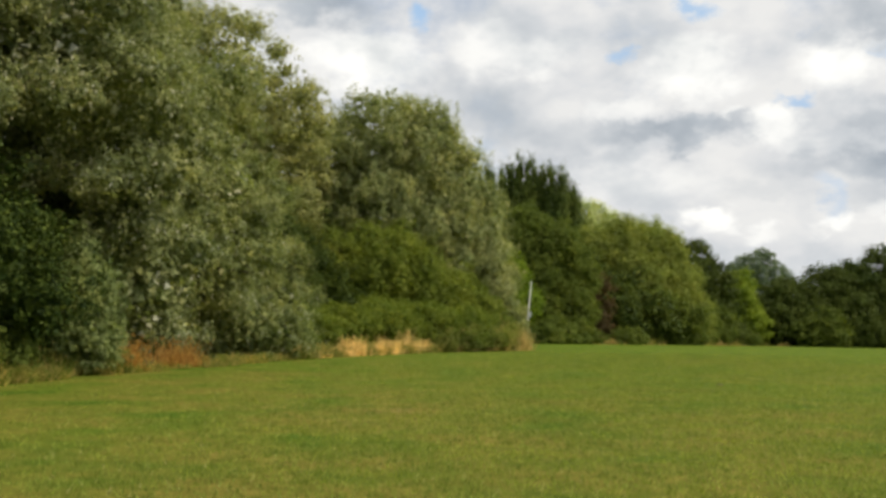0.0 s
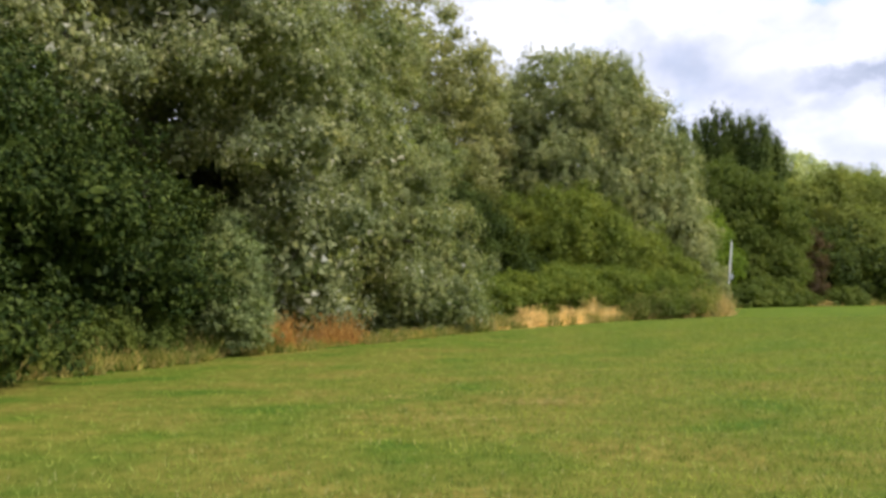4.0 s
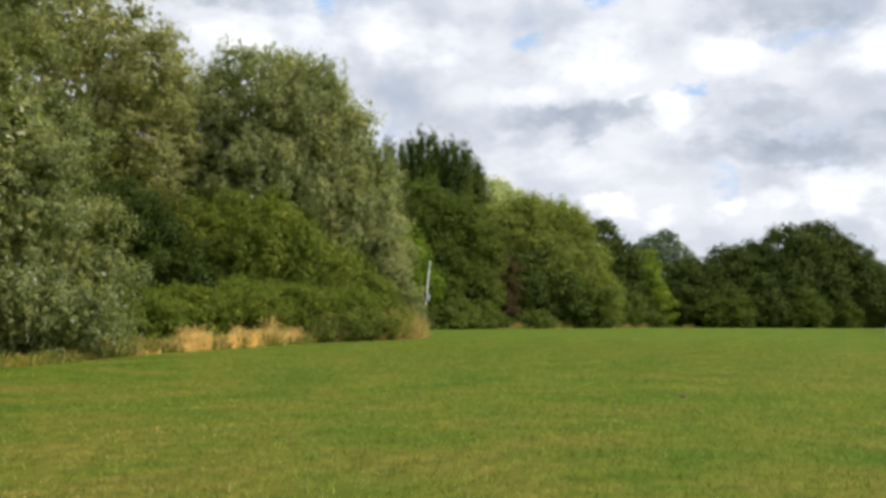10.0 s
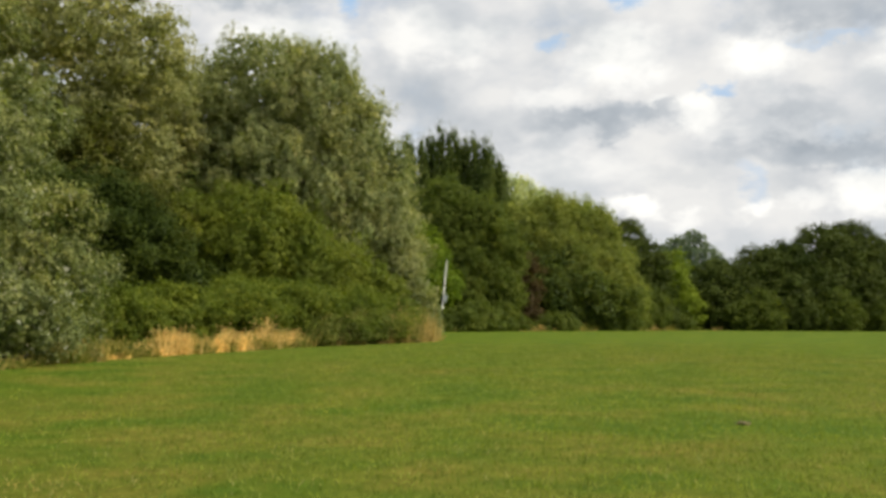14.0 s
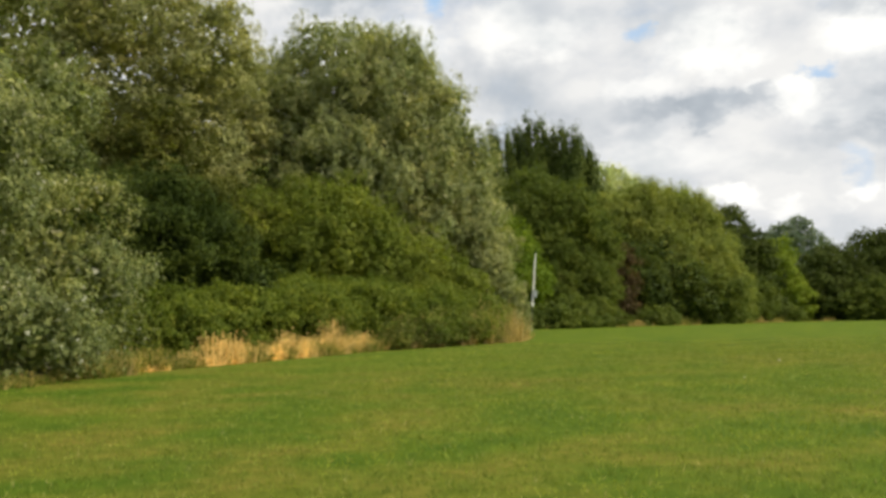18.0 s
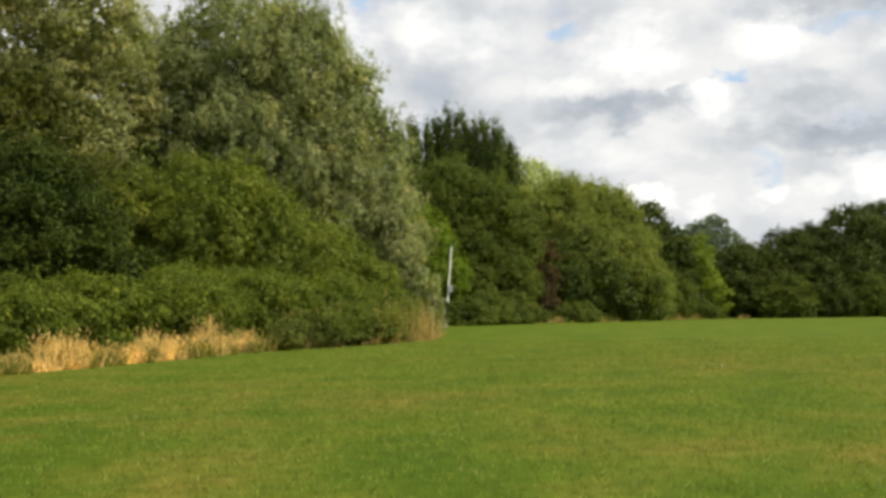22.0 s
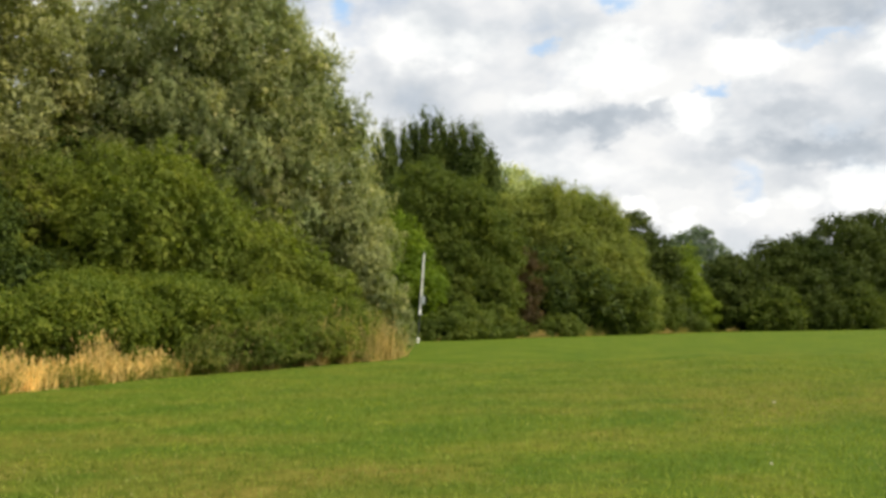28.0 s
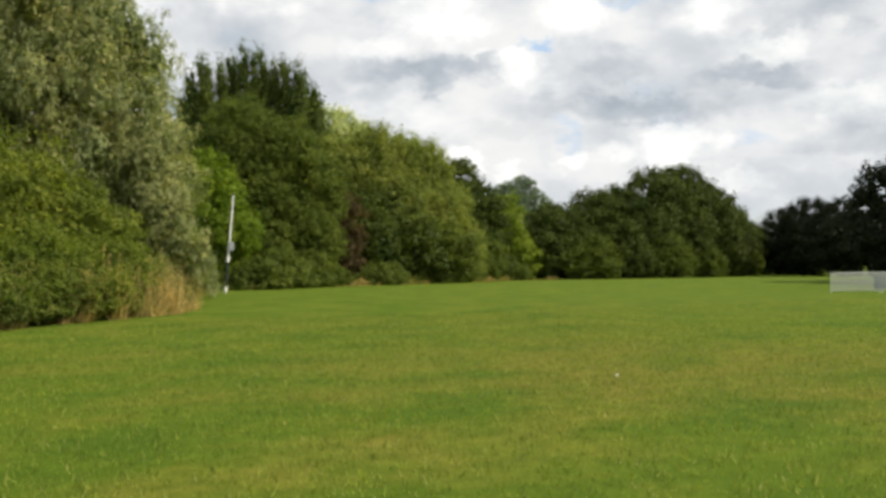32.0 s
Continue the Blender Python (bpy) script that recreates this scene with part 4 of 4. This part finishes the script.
for k, (bx, by, h, r) in enumerate([(21.8, 112.6, 2.6, 1.9), (24.6, 117.6, 3.4, 2.3), (27.6, 122.6, 2.8, 2.1), (30.4, 126.6, 3.6, 2.2), (40.5, 137.2, 2.4, 2.4), (59, 161, 3.0, 3.0), (84, 197.5, 4.0, 4.0)]):
    tree("hedge_shrub", "low green bramble shrub at the hedge foot", "shrub", (bx, by), h,
         [(0, 0, h * 0.4, r, r, h * 0.55), (-r * 0.6, -r * 0.2, h * 0.25, r * 0.8, r * 0.7, h * 0.4), (r * 0.6, r * 0.3, h * 0.25, r * 0.8, r * 0.7, h * 0.4)],
         HEDGE, 0.5, 4000, 0.3, 0.2, 0.05, 3, seed=180 + k, group="shrubs at the hedge foot", bough=1.8)
# filler trees added behind the edge; dark leaves stand for the shaded cavities
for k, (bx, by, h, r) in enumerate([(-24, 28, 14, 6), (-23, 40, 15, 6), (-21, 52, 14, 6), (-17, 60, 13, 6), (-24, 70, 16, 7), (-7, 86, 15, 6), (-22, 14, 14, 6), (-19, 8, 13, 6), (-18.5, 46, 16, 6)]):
    tree("woodland_tree", "dark filler tree added inside the wood for its shaded hollows", "tree", (bx, by), h,
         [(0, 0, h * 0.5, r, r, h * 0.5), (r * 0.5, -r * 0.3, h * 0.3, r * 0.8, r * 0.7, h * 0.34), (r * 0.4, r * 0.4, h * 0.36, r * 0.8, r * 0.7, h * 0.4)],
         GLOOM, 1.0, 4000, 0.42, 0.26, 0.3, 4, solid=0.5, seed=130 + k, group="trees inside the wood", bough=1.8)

# filler thickets, mostly hidden, whose dark colour stands for shadowed hollows
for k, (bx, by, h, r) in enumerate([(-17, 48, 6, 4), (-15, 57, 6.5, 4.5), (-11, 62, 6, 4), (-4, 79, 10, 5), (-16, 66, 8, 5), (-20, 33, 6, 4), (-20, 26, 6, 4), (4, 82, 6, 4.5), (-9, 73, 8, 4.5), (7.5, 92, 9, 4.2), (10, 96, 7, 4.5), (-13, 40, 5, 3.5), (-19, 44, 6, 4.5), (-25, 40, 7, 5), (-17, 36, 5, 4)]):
    tree("thicket", "dark filler thicket added inside the wood for its shaded hollows", "bush", (bx, by), h,
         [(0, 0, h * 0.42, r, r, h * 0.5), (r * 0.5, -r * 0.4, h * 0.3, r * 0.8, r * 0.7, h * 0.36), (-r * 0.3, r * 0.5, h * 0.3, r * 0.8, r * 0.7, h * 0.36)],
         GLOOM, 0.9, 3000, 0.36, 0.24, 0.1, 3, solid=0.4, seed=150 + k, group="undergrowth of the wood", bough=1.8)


# ---- the bare floor under the trees ----
def woodland_floor():
    rng = np.random.default_rng(5)
    ys = np.arange(-20, 112, 1.0)
    edge = np.interp(ys, [-20, 6, 24, 35, 41, 49.5, 61, 68, 74, 96, 112], [-13, -11.6, -10, -6.6, -5.2, -2.4, 3.8, 9.0, 11.3, 15.2, 18]) + rng.normal(0, 0.25, len(ys))
    v, f = [], []
    for i, (x, y) in enumerate(zip(edge, ys)):
        v += [(-90.0, y, ground_height(-90.0, y) + 0.012), (x - 3, y, ground_height(x - 3, y) + 0.012), (x, y, ground_height(x, y) + 0.012)]
        if i:
            a = 3 * i
            f += [(a - 3, a - 2, a + 1, a), (a - 2, a - 1, a + 2, a + 1)]
    tagged(new("woodland_floor", mesh_of("woodland_floor", v, f, LITTER_FLOOR)), "dark leaf litter under the trees", "ground", kind="structure")


woodland_floor()

# ---- tall grass and weeds along the edge ----
for k, (line, n, h) in enumerate([([(-2.0, 46.8), (-1.7, 47.6)], 300, 0.6), ([(-0.9, 49.0), (0.1, 51.2)], 3800, 1.05), ([(0.5, 52.0), (0.9, 53.0)], 900, 0.6), ([(1.4, 53.9), (2.3, 55.8)], 3600, 1.0), ([(3.0, 57.2), (3.4, 58.0)], 1900, 1.3), ([(4.4, 59.4), (4.7, 60.0)], 900, 1.2), ([(5.7, 61.0), (5.9, 61.5)], 500, 1.0)]):
    grass_patch("dry_grass", "clump of tall bleached straw-coloured grass", STRAW, line, 0.9, int(n * 1.0), h * 0.8, 0.026, 0.13, seed=70 + k, tufts=max(8, n // 90), heads=0.25, dome=0.55, flare=0.25)
for k, (line, n, h) in enumerate([([(-2.2, 46.4), (-0.6, 49.6)], 260, 0.4), ([(-0.6, 49.6), (2.0, 54.4)], 3000, 0.66), ([(2.0, 54.4), (4.0, 58.4)], 2500, 0.66), ([(4.0, 58.4), (6.6, 62.0)], 900, 0.6)]):
    grass_patch("dry_grass", "ragged strip of pale dead grass before the brambles", STRAW, line, 0.7, n, h, 0.024, 0.16, seed=170 + k, tufts=n // 26, heads=0.2, flare=0.2)
for k, line in enumerate([[(-7.7, 29.8), (-7.4, 30.6)], [(-6.8, 33.0), (-6.3, 35.0)]]):
    grass_patch("dock_patch", "rusty brown dead dock stalks under the poplar", RUST, line, 0.5, 1700, 0.9, 0.02, 0.3, seed=76 + k, tufts=20, heads=0.5)
for k, (line, n, h) in enumerate([([(-10.2, 17.5), (-8.2, 26.6)], 5600, 0.62), ([(-9.3, 25.6), (-7.6, 29.6)], 2600, 0.7), ([(-11.0, 24.0), (-8.9, 29.5)], 2400, 0.9), ([(-8.4, 27.6), (-5.8, 33.0)], 2200, 0.32), ([(-5.8, 33.2), (-3.6, 41.2)], 3000, 0.34), ([(-3.9, 40.6), (-2.8, 43.8)], 1300, 0.32), ([(-2.8, 43.8), (-1.6, 47.6)], 3200, 0.6), ([(-1.8, 47.2), (6.0, 61.4)], 5200, 0.6), ([(5.6, 59.6), (12.2, 68.4)], 2000, 0.7), ([(9.8, 65.2), (12.7, 70.2), (13.0, 74.0)], 2600, 1.5), ([(13.0, 74.4), (15.6, 94.0)], 5000, 0.9)]):
    grass_patch("weeds", "rank greenish-brown weeds and long grass", WEEDS, line, 1.3, int(n * 1.3), h, 0.03, 0.28, seed=80 + k, tufts=n // 70, heads=0.25)
for k, line in enumerate([[(21.7, 111.2), (27.6, 124.3), (36.5, 132.8)], [(36.5, 132.8), (47.0, 142.5), (64.6, 168.1)], [(64.6, 168.1), (90.4, 201.8), (118.1, 208.5)], [(118.1, 208.5), (146.1, 219.0), (177.6, 240.0)]]):
    grass_patch("weeds", "rough brownish grass at the hedge foot", WEEDS, line, 1.8, 4600, 1.2, 0.07, seed=90 + k, tufts=130, heads=0.2)
for k, line in enumerate([[(21.0, 110.2), (27.2, 123.2), (36.0, 131.8)], [(36.0, 131.8), (46.6, 141.6), (64.0, 167.2)], [(64.0, 167.2), (89.8, 200.8), (117.8, 207.4)], [(117.8, 207.4), (146.0, 217.8), (177.0, 238.8)]]):
    grass_patch("dry_grass", "thin line of dry tan grass at the hedge foot", STALKS, line, 0.9, 1500, 0.62, 0.06, 0.25, seed=190 + k, tufts=110, heads=0.2)
for k, (x, y) in enumerate([(35.9, 132.8), (66.8, 167.4), (94.7, 200.1)]):
    grass_patch("dry_grass", "small tuft of pale dry grass at the hedge foot", STALKS, [(x, y), (x + 2.4, y + 1.0)], 0.6, 420, 0.9, 0.08, seed=96 + k, tufts=7)


for k, (x, y, n, h) in enumerate([(7.2, 61.6, 70, 1.5), (8.7, 63.4, 50, 1.3), (10.3, 65.2, 100, 1.9), (11.3, 66.6, 50, 1.6), (12.3, 68.2, 130, 1.7), (12.8, 70.4, 90, 1.4), (12.9, 72.2, 40, 1.2), (-2.8, 44.2, 70, 1.2), (2.9, 56.4, 60, 1.3), (6.0, 60.4, 60, 1.4), (-10.9, 20.6, 150, 1.0), (-10.5, 22.2, 130, 0.9), (-9.6, 25.2, 60, 0.7), (9.2, 64.0, 80, 1.3), (11.8, 67.4, 90, 1.3)]):
    grass_patch("seeding_stalks", "thin clump of upright tan seeding stalks", STALKS, [(x, y), (x + 0.6, y + 0.9)], 0.7, n * 3, h, 0.03, 0.14, seed=200 + k, tufts=n // 8, heads=0.5, flare=0.4)


# ---- lawn blades nearest the walk ----
def lawn_blades():
    """Little tufts that the mower left, thickest beside the walk."""
    rng = np.random.default_rng(7)
    n = 125000
    y = 5.0 + 58.0 * rng.random(n) ** 1.2
    x = -0.5 + 0.30 * y + rng.normal(0, 1, n) * (4.0 + 0.10 * y)
    m = 14000
    y2 = 33.0 + 22.0 * rng.random(m)
    x = np.concatenate([x, 4.0 + 20.0 * rng.random(m) + 0.25 * (y2 - 40.0)])
    y = np.concatenate([y, y2])
    edge = np.interp(y, [6, 24, 35, 41, 49.5, 61, 74], [-10.5, -9, -5.0, -3.5, -0.6, 6.0, 13.3])
    foot = np.stack([x, y], 1)[x > edge]
    per = 2
    tall = np.repeat(rng.uniform(0.5, 1.3, len(foot)), per)
    at = np.zeros((len(foot) * per, 3))
    at[:, :2] = np.repeat(foot, per, 0) + rng.normal(0, 0.02, (len(at), 2))
    v, f = blades(rng, at, 0.064, 0.010, 0.5)
    v = v.reshape(-1, 3, 3)
    v[:, 2, 2] *= tall
    tagged(new("lawn_grass", mesh_of("lawn_grass", v.reshape(-1, 3), f, BLADES)), "short mown grass tufts with dry tips", "grass", kind="stuff")


lawn_blades()


# ---- dry clippings lying on the lawn ----
def clippings(at, wide, deep, count, seed):
    """A thin scatter of dead mown grass lying on the lawn."""
    rng = np.random.default_rng(seed)
    foot = np.zeros((count, 3))
    foot[:, :2] = np.array(at) + rng.normal(0, 0.5, (count, 2)) * np.array([wide, deep])
    foot[:, 2] = rng.uniform(0.025, 0.05, count)
    turn = rng.uniform(0, 2 * np.pi, count)
    along = np.stack([np.cos(turn), np.sin(turn), rng.normal(0, 0.15, count)], 1) * rng.uniform(0.04, 0.11, (count, 1))
    side = np.stack([-np.sin(turn), np.cos(turn), np.zeros(count)], 1) * 0.006
    v = np.stack([foot - side, foot + side, foot + along], 1).reshape(-1, 3)
    tagged(new("clippings", mesh_of("clippings", v, np.arange(3 * count).reshape(count, 3), STALKS)), "thin scatter of dry mown grass on the lawn", "grass", kind="stuff")


for k, (x, y, wide, deep, n) in enumerate([(0.69, 16.6, 0.8, 0.35, 220), (-0.17, 14.88, 0.9, 0.3, 160), (0.65, 16.72, 0.9, 0.4, 240), (-1.66, 17.28, 0.8, 0.3, 140), (3.28, 36.82, 1.2, 0.4, 220), (5.04, 39.95, 1.6, 0.5, 160), (0.36, 18.03, 1.2, 0.4, 160), (1.43, 22.16, 1.0, 0.5, 180)]):
    clippings((x, y), wide, deep, n, 300 + k)


# ---- the pole ----
def ring_mesh(name, mat, profile, sides=16):
    """A turned piece: rings (radius, z) one over the other, closed at both ends."""
    bm = bmesh.new()
    rings = []
    for r, z in profile:
        rings.append([bm.verts.new((r * math.cos(2 * math.pi * i / sides), r * math.sin(2 * math.pi * i / sides), z)) for i in range(sides)])
    for a, b in zip(rings, rings[1:]):
        for i in range(sides):
            bm.faces.new((a[i], a[(i + 1) % sides], b[(i + 1) % sides], b[i]))
    bm.faces.new(list(reversed(rings[0])))
    bm.faces.new(rings[-1])
    me = bpy.data.meshes.new(name)
    bm.to_mesh(me)
    bm.free()
    me.materials.append(mat)
    return me


def box_mesh(name, mat, size, at=(0, 0, 0), bevel=0.01):
    bm = bmesh.new()
    bmesh.ops.create_cube(bm, size=1.0)
    bmesh.ops.scale(bm, vec=size, verts=bm.verts)
    bmesh.ops.bevel(bm, geom=bm.edges[:], offset=bevel, segments=2, affect="EDGES")
    bmesh.ops.translate(bm, vec=at, verts=bm.verts)
    me = bpy.data.meshes.new(name)
    bm.to_mesh(me)
    bm.free()
    me.materials.append(mat)
    return me


def leaning_pole():
    root = tagged(new("pole"), "tall leaning pole painted white above and dark below", "pole")
    root.matrix_world = pose(17.88, 100.17, -0.02, 1.4, 4.9, 0)
    part("foot", ring_mesh("foot", WHITE_PAINT, [(0.125, -0.12), (0.125, 0.36), (0.10, 0.42)]), root, "white painted foot")
    part("lower_post", ring_mesh("lower_post", DARK_PAINT, [(0.085, 0.40), (0.085, 2.25)]), root, "dark painted lower post")
    part("collar", ring_mesh("collar", WHITE_PAINT, [(0.115, 2.2), (0.115, 2.5), (0.095, 2.54)]), root)
    part("mast", ring_mesh("mast", WHITE_PAINT, [(0.095, 2.5), (0.09, 3.4), (0.075, 5.4), (0.065, 7.05)]), root, "weathered white mast")
    part("cap", ring_mesh("cap", DARK_PAINT, [(0.075, 7.03), (0.075, 7.14), (0.04, 7.2)]), root)
    box = part("box", box_mesh("box", GREY_METAL, (0.32, 0.26, 0.62), (0.17, -0.05, 3.35), 0.02), root, "grey metal box strapped on")
    for z in (3.15, 3.55):
        part("strap", ring_mesh("strap", GREY_METAL, [(0.105, z - 0.025), (0.105, z + 0.025)]), box)


leaning_pole()


# ---- the barrier by the wood ----
def barrier_panel():
    """One site barrier panel, 3.3 m long along x, with its bars, rails and feet."""
    root = tagged(new("barrier_panel"), "pale metal barrier panel with thin upright bars", "barrier", "row of barrier panels")
    for z in (0.24, 0.9, 1.56):
        v, f = tube([(0, 0, z), (1.65, 0, z), (3.3, 0, z)], [0.025] * 3, 8)
        part("rail", mesh_of("rail", v, f, WHITE_PAINT), root)
    for x in (0.0, 3.3):
        v, f = tube([(x, 0, 0.02), (x, 0, 0.8), (x, 0, 1.6)], [0.034] * 3, 8)
        part("post", mesh_of("post", v, f, WHITE_PAINT), root)
        part("foot", box_mesh("foot", GREY_METAL, (0.12, 0.7, 0.07), (x, 0, 0.03), 0.012), root)
    v, f = tube([(0, 0, 0.24), (0, 0, 0.9), (0, 0, 1.56)], [0.034] * 3, 6)
    me = mesh_of("bar", v, f, WHITE_PAINT)
    for i in range(1, 26):
        bar = part("bar", me, root)
        bar.location = (i * 3.3 / 26, 0, 0)
    return root


def by_the_dip(k):
    return 61.3 + 2.43 * k, 87.7 - 2.43 * k


first = barrier_panel()
for k in range(4):
    x, y = by_the_dip(k)
    m = pose(x, y, ground_height(x, y) - 0.01, 0, 0, -45 + (0, -2, 3, 1)[k])
    if k:
        copy_thing(first, m)
    else:
        place = m
first.matrix_world = place


def banner():
    bm = bmesh.new()
    grid = [[bm.verts.new((i * 0.135, 0.05 + 0.025 * math.sin(i * 1.7 + j), 0.33 + j * 0.195)) for j in range(7)] for i in range(8)]
    for i in range(7):
        for j in range(6):
            bm.faces.new((grid[i][j], grid[i + 1][j], grid[i + 1][j + 1], grid[i][j + 1]))
    bmesh.ops.solidify(bm, geom=bm.faces[:], thickness=0.006)
    me = bpy.data.meshes.new("sheet")
    bm.to_mesh(me)
    bm.free()
    me.materials.append(BLUE_SHEET)
    ob = tagged(new("sheet", me), "faded blue sheet hung over the barrier", "sheet")
    x, y = by_the_dip(0.85)
    ob.matrix_world = pose(x, y, ground_height(x, y), 0, 0, -45)


banner()


# ---- small things on the lawn ----
def scrap(name, label, category, at, size, mat, seed):
    rng = random.Random(seed)
    bm = bmesh.new()
    bmesh.ops.create_icosphere(bm, subdivisions=2, radius=1.0)
    for v in bm.verts:
        k = 1 + rng.uniform(-0.3, 0.3)
        v.co = Vector((v.co.x * size[0] * k, v.co.y * size[1] * k, max(v.co.z, -0.25) * size[2] * k + 0.25 * size[2]))
    me = bpy.data.meshes.new(name)
    bm.to_mesh(me)
    bm.free()
    me.materials.append(mat)
    ob = tagged(new(name, me), label, category)
    ob.location = (*at, 0)


scrap("paper_scrap", "crumpled scrap of white paper on the lawn", "litter", (16.85, 45.0), (0.028, 0.024, 0.022), LITTER, 1)
scrap("paper_scrap", "small pale scrap of paper on the lawn", "litter", (13.26, 38.68), (0.020, 0.018, 0.018), LITTER, 2)
scrap("molehill", "small dark heap of dry soil on the lawn", "soil", (10.4, 25.9), (0.10, 0.08, 0.04), SOIL, 3)
